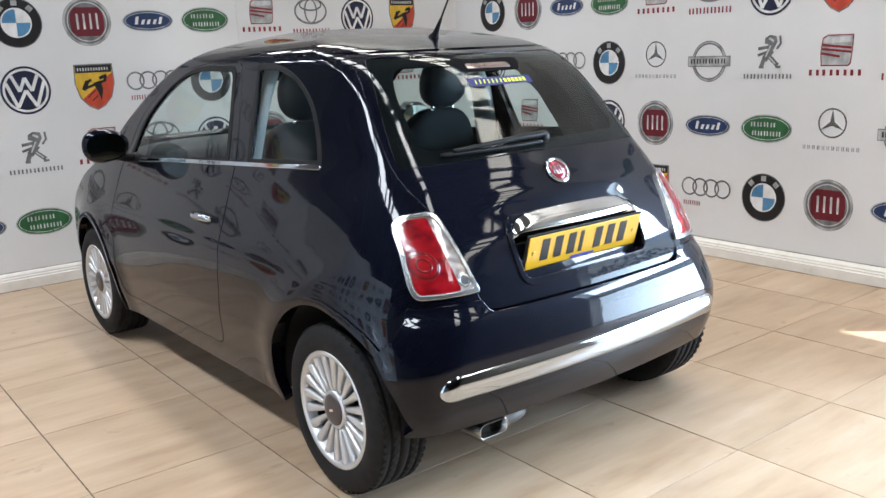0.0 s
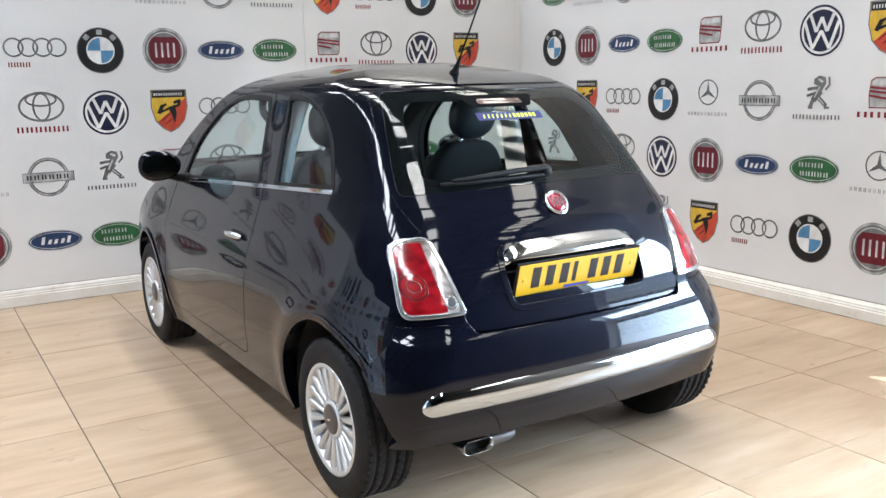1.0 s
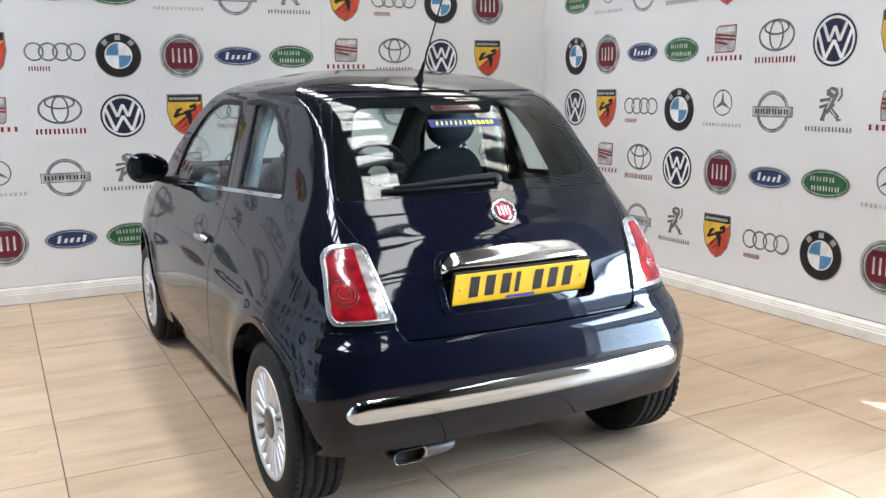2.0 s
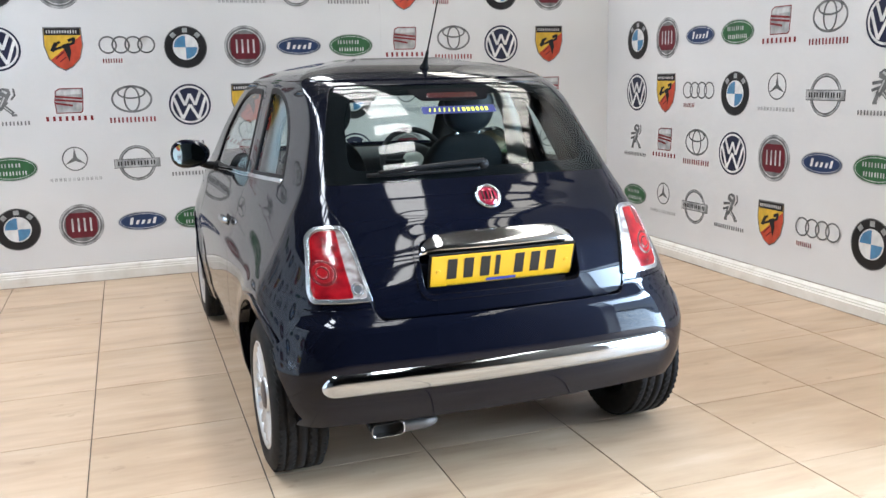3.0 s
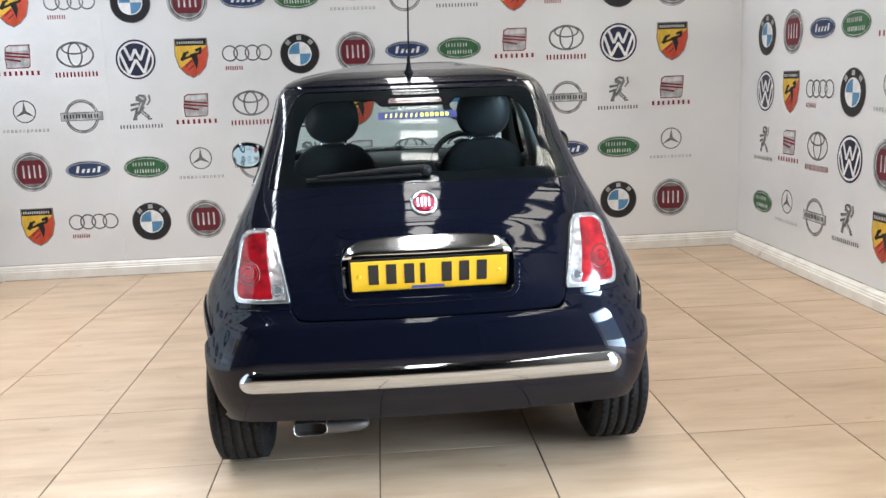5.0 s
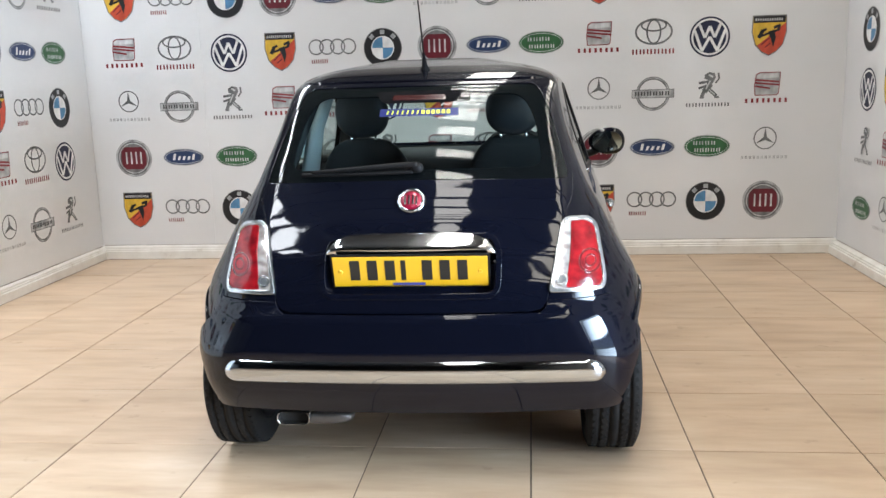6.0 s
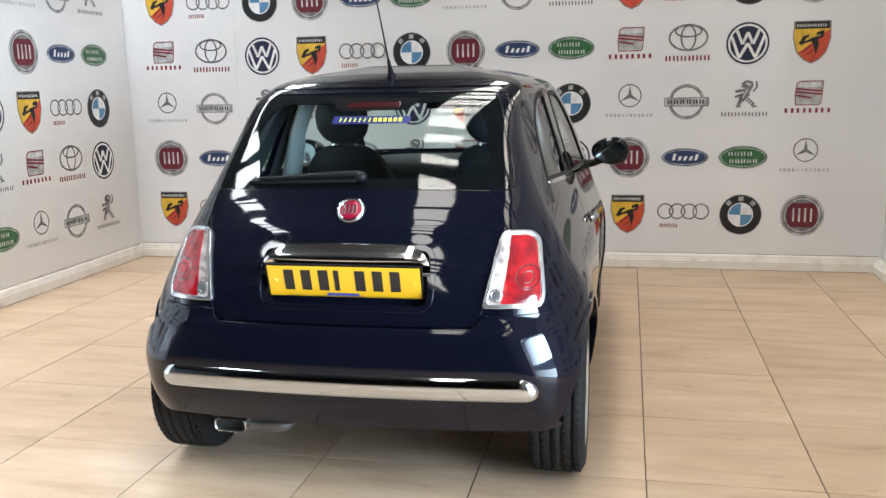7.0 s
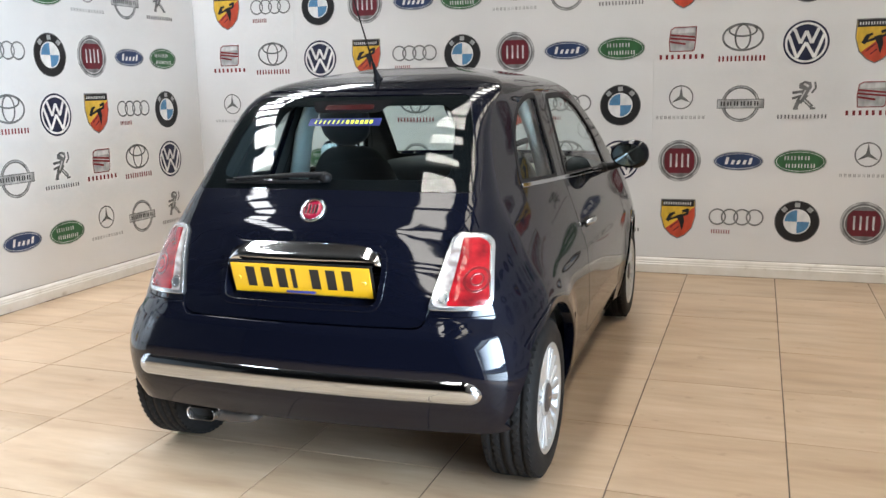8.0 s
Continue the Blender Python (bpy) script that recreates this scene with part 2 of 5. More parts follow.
# printed emblem inks
INKS = {"ink_black": (0.012, 0.012, 0.014), "ink_navy": (0.012, 0.016, 0.048), "ink_blue": (0.018, 0.042, 0.12), "ink_sky": (0.09, 0.25, 0.45),
        "ink_white": (0.78, 0.78, 0.78), "ink_silver": (0.40, 0.41, 0.42), "ink_grey": (0.17, 0.175, 0.18), "ink_pale": (0.56, 0.57, 0.58),
        "ink_red": (0.25, 0.028, 0.036), "ink_wine": (0.13, 0.012, 0.022), "ink_green": (0.03, 0.12, 0.045), "ink_yellow": (0.72, 0.46, 0.05),
        "ink_orange": (0.50, 0.07, 0.035)}
for ink, colour in INKS.items():
    M[ink] = mat(ink, colour, 0.4, 0.0, 0.4)
    lo, hi = (0.62, 1.25) if ink in ("ink_silver", "ink_pale", "ink_grey") else (0.80, 1.12)
    kn = noise_node(M[ink], 16.0, 2.5, (1.0, 1.0, 0.6))
    feed(M[ink], "Base Color", ramp(M[ink], kn.outputs[0], [(0.36, tuple(min(0.8, c * lo) for c in colour)), (0.64, tuple(min(0.8, c * hi) for c in colour))]).outputs[0])


# ---- mesh helpers ----
def obj(name, verts, faces, mats, parent=None, label="", smooth=False, idx=None, normals=None):
    me = bpy.data.meshes.new(name)
    me.from_pydata([tuple(v) for v in verts], [], [tuple(f) for f in faces])
    for m in (mats if isinstance(mats, (list, tuple)) else [mats]):
        me.materials.append(m)
    if idx is not None:
        me.polygons.foreach_set("material_index", idx)
    if smooth:
        me.polygons.foreach_set("use_smooth", [True] * len(me.polygons))
    if normals is not None:
        me.normals_split_custom_set_from_vertices([tuple(n) for n in normals])
    me.update()
    ob = new(name, me)
    if parent:
        ob.parent = parent
    if label:
        tagged(ob, label)
    return ob


def part(name, bm, material, parent, label="", smooth=False):
    """One bmesh as one mesh object under a thing or a part."""
    me = bpy.data.meshes.new(name)
    bmesh.ops.recalc_face_normals(bm, faces=bm.faces)
    bm.to_mesh(me)
    bm.free()
    me.materials.append(material)
    if smooth:
        me.polygons.foreach_set("use_smooth", [True] * len(me.polygons))
    ob = new(name, me)
    ob.parent = parent
    if label:
        tagged(ob, label)
    return ob


def box_bm(x0, x1, y0, y1, z0, z1, bevel=0.0, segs=2, bm=None):
    own = bm is None
    bm = bm or bmesh.new()
    g = bmesh.ops.create_cube(bm, size=1.0, matrix=Matrix.Translation(((x0 + x1) / 2, (y0 + y1) / 2, (z0 + z1) / 2)) @ Matrix.Diagonal((x1 - x0, y1 - y0, z1 - z0, 1)))
    if bevel:
        es = list({e for v in g["verts"] for e in v.link_edges})
        bmesh.ops.bevel(bm, geom=es, offset=bevel, segments=segs, affect="EDGES", profile=0.5)
    return bm


def empty(name, m=None, parent=None):
    ob = new(name)
    ob.empty_display_size = 0.1
    if m is not None:
        ob.matrix_basis = m
    if parent:
        ob.parent = parent
    return ob


def slab(name, x0, x1, y0, y1, z0, z1, material, label, category, bevel=0.0, kind="structure"):
    ob = part(name, box_bm(x0, x1, y0, y1, z0, z1, bevel), material, None)
    return tagged(ob, label, category, kind=kind)


# ---- the hall ----
BACK_Y, LEFT_X = 6.0, 0.218
DOOR_Y0, DOOR_Y1, DOOR_H = -0.9, 1.265, 2.08
WALL_H = 2.35
WEST_END = 0.95

ground = slab("ground", -300, 300, -300, 300, -0.3, -0.06, M["forecourt"], "pale concrete forecourt outside the hall", "ground")
floor_bed = slab("floor", -6.0, 6.25, -11.0, 9.0, -0.055, -0.0035, M["grout"], "brown grout bed under cream floor tiles", "floor")

wall_north = slab("wall_north", LEFT_X - 0.1, 6.0, BACK_Y, BACK_Y + 0.12, -0.003, WALL_H, M["wall"], "white display wall printed with rows of emblems", "wall")
wall_west = slab("wall_west", LEFT_X - 0.1, LEFT_X, WEST_END, BACK_Y, -0.003, WALL_H, M["wall"], "white side wall printed with rows of emblems", "wall")
wall_east = slab("wall_east", 6.0, 6.25, DOOR_Y1, 9.0, -0.003, ROOF_Z, M["wall"], "white side wall printed with rows of emblems", "wall")
slab("wall_east_south", 6.0, 6.25, -11.0, DOOR_Y0, -0.003, ROOF_Z, M["upper_wall"], "plain grey painted hall wall", "wall")
slab("wall_east_lintel", 6.0, 6.25, DOOR_Y0, DOOR_Y1, DOOR_H, ROOF_Z, M["upper_wall"], "grey wall above the open doorway", "wall")
slab("wall_far_north", -6.0, 6.0, 9.0, 9.2, -0.003, ROOF_Z, M["upper_wall"], "plain grey end wall of the hall", "wall")
# added behind the camera, coloured dark so the car reflects a dim hall
slab("wall_far_south", -6.0, 6.0, -11.2, -11.0, -0.003, ROOF_Z, M["dark_wall"], "unseen end wall, added in charcoal for dark reflections", "wall")
slab("wall_far_west", -6.2, -6.0, -11.2, 9.2, -0.003, ROOF_Z, M["upper_wall"], "plain grey long wall of the hall", "wall")

# roof: dark deck between the rooflight strips, glazing bars and trusses below
edges = [-6.2] + [e for sx in STRIP_X for e in (sx - STRIP_W / 2, sx + STRIP_W / 2)] + [6.25]
roof_bm = bmesh.new()
for a, b in zip(edges[0::2], edges[1::2]):
    box_bm(a, b, -11.2, 9.2, ROOF_Z, ROOF_Z + 0.15, bm=roof_bm)
for sx, y0 in zip(STRIP_X, STRIP_Y0):
    box_bm(sx - STRIP_W / 2, sx + STRIP_W / 2, STRIP_Y1, 9.2, ROOF_Z, ROOF_Z + 0.15, bm=roof_bm)
    box_bm(sx - STRIP_W / 2, sx + STRIP_W / 2, -11.2, y0, ROOF_Z, ROOF_Z + 0.15, bm=roof_bm)
    box_bm(sx - STRIP_W / 2 - 0.1, sx + STRIP_W / 2 + 0.1, y0 - 0.1, STRIP_Y1 + 0.1, ROOF_Z + 0.151, ROOF_Z + 0.2, bm=roof_bm)
tagged(part("ceiling", roof_bm, M["roof_deck"], None), "dark steel roof deck with long bright rooflights", "ceiling", kind="structure")
for k in range(29):
    y = -9.6 + 0.62 * k
    bm = bmesh.new()
    box_bm(-6.0, 6.0, y - 0.06, y + 0.06, ROOF_Z - 0.12, ROOF_Z - 0.005, bm=bm)
    tagged(part("purlin", bm, M["steel"], None), "dark steel roof purlin under the deck", "beam", group="roof purlins", kind="structure")
for k in range(6):
    y = -8.9 + 2.7 * k
    bm = bmesh.new()
    box_bm(-6.0, 6.0, y - 0.05, y + 0.05, ROOF_Z - 0.75, ROOF_Z - 0.67, bm=bm)
    for j in range(12):
        x0 = -6.0 + j
        for s in (0, 1):
            d = bmesh.ops.create_cube(bm, size=1.0)
            a, b = Vector((x0 + 0.5 * s, y, ROOF_Z - 0.71 if s == 0 else ROOF_Z - 0.1)), Vector((x0 + 0.5 + 0.5 * s, y, ROOF_Z - 0.1 if s == 0 else ROOF_Z - 0.71))
            mm = Matrix.Translation((a + b) / 2) @ (b - a).to_track_quat("X", "Z").to_matrix().to_4x4() @ Matrix.Diagonal(((b - a).length, 0.07, 0.06, 1))
            bmesh.ops.transform(bm, matrix=mm, verts=d["verts"])
    tagged(part("roof_truss", bm, M["steel"], None), "dark steel lattice roof truss", "truss", group="roof trusses", kind="structure")


# skirting: moulded board, one run along each wall
def skirting(name, length, m, label, deep=1.0, high=1.0):
    prof = [(0, 0), (0.022, 0), (0.022, 0.066), (0.018, 0.07), (0.018, 0.082), (0.014, 0.086), (0.014, 0.096), (0.011, 0.103), (0.006, 0.111), (0, 0.114)]
    prof = [(d * deep, z * high) for d, z in prof]
    bm = bmesh.new()
    rings = [[bm.verts.new((x, -d, z)) for d, z in prof] for x in (0, length)]
    for i in range(len(prof) - 1):
        bm.faces.new((rings[0][i], rings[1][i], rings[1][i + 1], rings[0][i + 1]))
    bm.faces.new(rings[0])
    bm.faces.new(rings[1][::-1])
    ob = part(name, bm, M["skirting"], None)
    ob.matrix_basis = m
    return tagged(ob, label, "skirting board", kind="structure")


skirting("baseboard", 5.78, pose(LEFT_X, BACK_Y - 0.001, 0), "cream-white moulded skirting board along the back wall")
skirting("baseboard", 4.69, pose(6.0 - 0.001, BACK_Y - 0.02, 0, 0, 0, -90), "cream-white moulded skirting board along the side wall", 2.6, 0.88)
skirting("baseboard", BACK_Y - WEST_END, pose(LEFT_X + 0.001, WEST_END, 0, 0, 0, 90), "cream-white moulded skirting board along the side wall", 1.1, 0.96)


# brown strips: dirty joint below the skirting boards, shadow line painted above them
def joint(x0, x1, y0, y1, z0, z1):
    tagged(part("baseboard_joint", box_bm(x0, x1, y0, y1, z0, z1), M["joint"], None), "brown strip along the skirting board: floor grime, top-edge shadow", "joint", kind="structure")


joint(LEFT_X + 0.04, 5.92, BACK_Y - 0.0245, BACK_Y - 0.0221, 0.0, 0.004)
joint(LEFT_X + 0.01, 5.98, BACK_Y - 0.004, BACK_Y - 0.0005, 0.1142, 0.118)
joint(6.0 - 0.0610, 6.0 - 0.0582, 1.3, BACK_Y - 0.03, 0.0, 0.004)
joint(6.0 - 0.004, 6.0 - 0.0005, 1.3, BACK_Y - 0.03, 0.1008, 0.1048)
joint(LEFT_X + 0.0254, LEFT_X + 0.028, WEST_END, BACK_Y - 0.03, 0.0, 0.004)
joint(LEFT_X + 0.0005, LEFT_X + 0.004, WEST_END, BACK_Y - 0.03, 0.1100, 0.1138)

# clipped hedge across the forecourt
hedge_rng = random.Random(11)
hv, hf = [], []
for k in range(3000):
    c = Vector((hedge_rng.uniform(13.0, 14.2), hedge_rng.uniform(-11.0, 11.0), -0.06 + 1.75 * hedge_rng.random() ** 0.8))
    q = Matrix.Rotation(hedge_rng.uniform(0, 6.28), 3, "Z") @ Matrix.Rotation(hedge_rng.uniform(0, 3.14), 3, "X")
    w = hedge_rng.uniform(0.10, 0.2)
    i = len(hv)
    hv += [tuple(c + q @ Vector(p)) for p in ((-w, 0, 0), (0, -0.5 * w, 0.03), (w, 0, 0), (0, 0.5 * w, 0.03))]
    hf.append((i, i + 1, i + 2, i + 3))
tagged(obj("hedge", hv, hf, M["hedge"], None), "dark green clipped hedge across the forecourt", "hedge", kind="stuff")

# door opening: lining boards
door_frame = empty("door_frame_1", pose(6.0, 0, 0))
tagged(door_frame, "white painted lining of the open doorway", "door frame", kind="structure")
part("jamb", box_bm(-0.012, 0.262, DOOR_Y1 - 0.03, DOOR_Y1 - 0.001, -0.002, DOOR_H - 0.001, 0.003), M["skirting"], door_frame)
part("jamb", box_bm(-0.012, 0.262, DOOR_Y0 + 0.001, DOOR_Y0 + 0.03, -0.002, DOOR_H - 0.001, 0.003), M["skirting"], door_frame)
part("head", box_bm(-0.012, 0.262, DOOR_Y0 + 0.031, DOOR_Y1 - 0.031, DOOR_H - 0.03, DOOR_H - 0.001, 0.003), M["skirting"], door_frame)


# ---- printed emblems on the walls ----
class Ink:
    """Layers of flat print: each later layer lies a hair further out."""

    def __init__(self):
        self.v, self.f, self.i, self.names, self.depth = [], [], [], [], 0.0012

    def poly(self, pts, ink):
        if ink not in self.names:
            self.names.append(ink)
        n = len(self.v)
        self.v += [(x, -self.depth, z) for x, z in pts]
        self.f.append(list(range(n, n + len(pts))))
        self.i.append(self.names.index(ink))

    def up(self):
        self.depth += 0.0008
        return self

    def ellipse(self, rx, rz, ink, cx=0.0, cz=0.0, n=40):
        self.poly([(cx + rx * math.cos(2 * math.pi * k / n), cz + rz * math.sin(2 * math.pi * k / n)) for k in range(n)], ink)

    def ring(self, rx, rz, w, ink, cx=0.0, cz=0.0, n=40, a0=0.0, a1=2 * math.pi):
        for k in range(n):
            a, b = a0 + (a1 - a0) * k / n, a0 + (a1 - a0) * (k + 1) / n
            self.poly([(cx + rx * math.cos(a), cz + rz * math.sin(a)), (cx + rx * math.cos(b), cz + rz * math.sin(b)),
                       (cx + (rx - w) * math.cos(b), cz + (rz - w) * math.sin(b)), (cx + (rx - w) * math.cos(a), cz + (rz - w) * math.sin(a))], ink)

    def bar(self, x0, x1, z0, z1, ink, slant=0.0):
        self.poly([(x0, z0), (x1, z0), (x1 + slant, z1), (x0 + slant, z1)], ink)

    def blocks(self, x0, x1, z0, z1, ink, n, fill=0.62):
        # a word as plain bars: two upright strokes for each place
        step = (x1 - x0) / n
        w = step * 0.21
        for k in range(n):
            for x in (x0 + k * step, x0 + k * step + step * fill - w):
                self.bar(x, x + w, z0 + 0.1 * (z1 - z0), z1 - 0.06 * (z1 - z0), ink)

    def line(self, x0, z0, x1, z1, w, ink):
        d = math.hypot(x1 - x0, z1 - z0)
        nx, nz = -(z1 - z0) / d * w / 2, (x1 - x0) / d * w / 2
        self.poly([(x0 + nx, z0 + nz), (x0 - nx, z0 - nz), (x1 - nx, z1 - nz), (x1 + nx, z1 + nz)], ink)

    def mesh(self, name):
        me = bpy.data.meshes.new(name)
        faces = []
        for f in self.f:
            (x0, _, z0), (x1, _, z1), (x2, _, z2) = self.v[f[0]], self.v[f[1]], self.v[f[2]]
            area = sum(self.v[f[k]][0] * self.v[f[(k + 1) % len(f)]][2] - self.v[f[(k + 1) % len(f)]][0] * self.v[f[k]][2] for k in range(len(f)))
            faces.append(f if area > 0 else f[::-1])
        me.from_pydata(self.v, [], faces)
        for nme in self.names:
            me.materials.append(M[nme])
        me.polygons.foreach_set("material_index", self.i)
        return me


def emblem_tilted_s():
    k = Ink()
    out = [(-0.088, -0.035), (0.070, -0.035), (0.084, -0.022), (0.092, 0.06), (0.094, 0.135), (-0.055, 0.135), (-0.084, 0.118), (-0.094, 0.04)]
    k.poly(out, "ink_red")
    k.up()
    k.poly([(x * 0.94, 0.05 + (z - 0.05) * 0.93) for x, z in out], "ink_silver")
    k.up()
    k.poly([(-0.075, 0.088), (0.08, 0.094), (0.082, 0.122), (-0.05, 0.122), (-0.074, 0.11)], "ink_pale")
    for z, x0, x1 in ((0.078, -0.087, 0.084), (0.056, -0.087, 0.084), (0.032, -0.087, 0.02)):
        k.poly([(x0, z - 0.004), (x1, z - 0.022), (x1, z - 0.009), (x0, z + 0.009)], "ink_red")
    k.blocks(-0.155, 0.165, -0.09, -0.052, "ink_red", 4, 0.74)
    return k


def emblem_ellipses():
    k = Ink()
    k.ring(0.137, 0.095, 0.014, "ink_grey", 0, 0.05)
    k.up()
    k.ring(0.055, 0.09, 0.012, "ink_grey", 0, 0.05)
    k.up()
    k.ring(0.095, 0.045, 0.012, "ink_grey", 0, 0.095)
    k.blocks(-0.155, 0.165, -0.115, -0.072, "ink_red", 6, 0.68)
    return k


def emblem_navy_disc():
    k = Ink()
    k.ellipse(0.145, 0.145, "ink_navy")
    k.up()
    k.ring(0.132, 0.132, 0.014, "ink_white")
    for a, b in (((-0.075, 0.09), (-0.035, -0.005)), ((-0.035, -0.005), (0.0, 0.075)), ((0.0, 0.075), (0.035, -0.005)), ((0.035, -0.005), (0.075, 0.09)),
                 ((-0.11, 0.05), (-0.055, -0.10)), ((-0.055, -0.10), (0.0, 0.0)), ((0.0, 0.0), (0.055, -0.10)), ((0.055, -0.10), (0.11, 0.05))):
        k.up()
        k.depth -= 0.0006
        k.line(*a, *b, 0.02, "ink_white")
    return k


def emblem_shield():
    k = Ink()
    out = [(-0.12, 0.14), (0.12, 0.14), (0.125, 0.02), (0.10, -0.07), (0.05, -0.125), (0.0, -0.15), (-0.05, -0.125), (-0.10, -0.07), (-0.125, 0.02)]
    k.poly(out, "ink_grey")
    k.up()
    k.poly([(x * 0.94, z * 0.94) for x, z in out], "ink_yellow")
    k.up()
    k.poly([(0.115, 0.085), (0.117, 0.02), (0.094, -0.066), (0.047, -0.117), (0.0, -0.141), (-0.047, -0.117), (-0.085, -0.075)], "ink_orange")
    k.bar(-0.112, 0.112, 0.087, 0.132, "ink_black")
    k.up()
    k.blocks(-0.1, 0.1, 0.097, 0.12, "ink_white", 6, 0.7)
    # plain dark branching shape in the middle
    for a, b, w in (((-0.07, -0.012), (0.07, 0.036), 0.016), ((-0.075, -0.02), (-0.045, 0.035), 0.026), ((-0.05, 0.03), (-0.02, 0.042), 0.016),
                    ((0.03, 0.05), (0.075, 0.066), 0.02), ((0.07, 0.07), (0.062, 0.03), 0.02)):
        k.line(*a, *b, w, "ink_black")
        k.up()
        k.depth -= 0.0005
    k.poly([(-0.012, 0.022), (0.035, 0.036), (0.046, -0.02), (0.03, -0.09), (0.012, -0.03)], "ink_black")
    for x0, x1, z in ((-0.04, 0.0, -0.035), (-0.03, 0.01, -0.07), (-0.055, -0.02, -0.05)):
        k.line(x0, z - 0.02, x1, z + 0.012, 0.008, "ink_wine")
    return k


def emblem_four_rings():
    k = Ink()
    for j in range(4):
        k.ring(0.06, 0.06, 0.011, "ink_grey", -0.126 + 0.084 * j, 0.02, 28)
        k.up()
    k.blocks(-0.165, -0.03, -0.105, -0.07, "ink_red", 4, 0.7)
    return k


def emblem_quarter_disc():
    k = Ink()
    k.ellipse(0.147, 0.147, "ink_black")
    k.up()
    k.ring(0.147, 0.147, 0.006, "ink_grey")
    k.ellipse(0.088, 0.088, "ink_white")
    k.up()
    for a in (math.pi / 2, -math.pi / 2):
        k.poly([(0, 0)] + [(0.08 * math.cos(a + math.pi / 2 * j / 10), 0.08 * math.sin(a + math.pi / 2 * j / 10)) for j in range(11)], "ink_sky")
    for a in (2.35, 1.571, 0.79):
        cx, cz = 0.117 * math.cos(a), 0.117 * math.sin(a)
        k.line(cx - 0.017 * math.sin(a), cz + 0.017 * math.cos(a), cx + 0.017 * math.sin(a), cz - 0.017 * math.cos(a), 0.032, "ink_silver")
    return k


def emblem_wine_disc():
    k = Ink()
    k.ellipse(0.148, 0.148, "ink_grey")
    k.up()
    k.ring(0.146, 0.146, 0.012, "ink_silver")
    k.ring(0.122, 0.122, 0.006, "ink_pale")
    k.up()
    k.poly([(-0.1, -0.055), (-0.07, -0.088), (0.07, -0.088), (0.1, -0.055), (0.105, 0.0), (0.1, 0.055), (0.07, 0.088), (-0.07, 0.088), (-0.1, 0.055), (-0.105, 0.0)], "ink_wine")
    k.up()
    for x in (-0.07, -0.03, 0.01, 0.05):
        k.bar(x + 0.004, x + 0.017, -0.045, 0.05, "ink_pale")
    return k


def emblem_blue_oval():
    k = Ink()
    k.ellipse(0.168, 0.068, "ink_silver")
    k.up()
    k.ellipse(0.16, 0.061, "ink_blue")
    k.up()
    k.ring(0.152, 0.054, 0.004, "ink_pale")
    k.up()
    for x, h in ((-0.09, 0.05), (-0.05, 0.03), (-0.012, 0.03), (0.028, 0.03), (0.066, 0.045)):
        k.bar(x, x + 0.02, -0.022, -0.022 + h, "ink_white", 0.012)
    return k


def emblem_green_oval():
    k = Ink()
    k.ellipse(0.17, 0.084, "ink_silver")
    k.up()
    k.ellipse(0.163, 0.077, "ink_green")
    k.up()
    k.ring(0.154, 0.068, 0.004, "ink_pale")
    k.blocks(-0.1, 0.075, 0.008, 0.04, "ink_pale", 4, 0.66)
    k.blocks(-0.09, 0.11, -0.045, -0.013, "ink_pale", 5, 0.66)
    return k


def emblem_star_ring():
    k = Ink()
    k.ring(0.084, 0.084, 0.009, "ink_grey", 0, 0.05)
    k.up()
    for a in (90, 210, 330):
        c, s = math.cos(radians(a)), math.sin(radians(a))
        k.poly([(0.08 * c, 0.05 + 0.08 * s), (-0.014 * s, 0.05 + 0.014 * c), (0.014 * s, 0.05 - 0.014 * c)], "ink_grey")
    k.blocks(-0.17, 0.175, -0.105, -0.078, "ink_silver", 12, 0.55)
    return k


def emblem_barred_ring():
    k = Ink()
    k.ring(0.125, 0.125, 0.022, "ink_grey")
    k.up()
    k.ring(0.12, 0.12, 0.008, "ink_silver")
    k.up()
    k.bar(-0.155, 0.155, -0.032, 0.032, "ink_grey")
    k.up()
    k.bar(-0.15, 0.15, -0.027, 0.027, "ink_silver")
    k.up()
    k.blocks(-0.13, 0.135, -0.017, 0.018, "ink_black", 6, 0.62)
    return k


def emblem_rampant():
    # plain grey upright shape in broad slanting strokes over a word of bars
    k = Ink()
    k.poly([(-0.028, 0.128), (0.005, 0.146), (0.045, 0.138), (0.052, 0.105), (0.03, 0.065), (0.005, 0.03), (-0.012, 0.062), (-0.004, 0.09), (-0.03, 0.098)], "ink_grey")
    for a, b, w in (((0.018, 0.06), (-0.03, 0.005), 0.04), ((-0.03, 0.01), (-0.05, -0.04), 0.026), ((-0.062, -0.038), (-0.03, -0.038), 0.014), ((-0.005, 0.03), (0.058, -0.028), 0.026),
                    ((0.045, -0.038), (0.078, -0.036), 0.014), ((0.0, 0.078), (-0.07, 0.068), 0.018), ((-0.005, 0.05), (-0.072, 0.03), 0.016), ((0.05, 0.065), (0.078, 0.10), 0.012), ((0.075, 0.095), (0.07, 0.14), 0.013)):
        k.up()
        k.depth -= 0.0005
        k.line(*a, *b, w, "ink_grey")
    k.up()
    k.line(0.0, 0.128, 0.03, 0.11, 0.014, "ink_pale")
    k.line(0.012, 0.085, -0.02, 0.02, 0.010, "ink_pale")
    k.line(0.005, 0.02, 0.045, -0.018, 0.008, "ink_pale")
    k.blocks(-0.16, 0.165, -0.108, -0.076, "ink_grey", 7, 0.68)
    return k


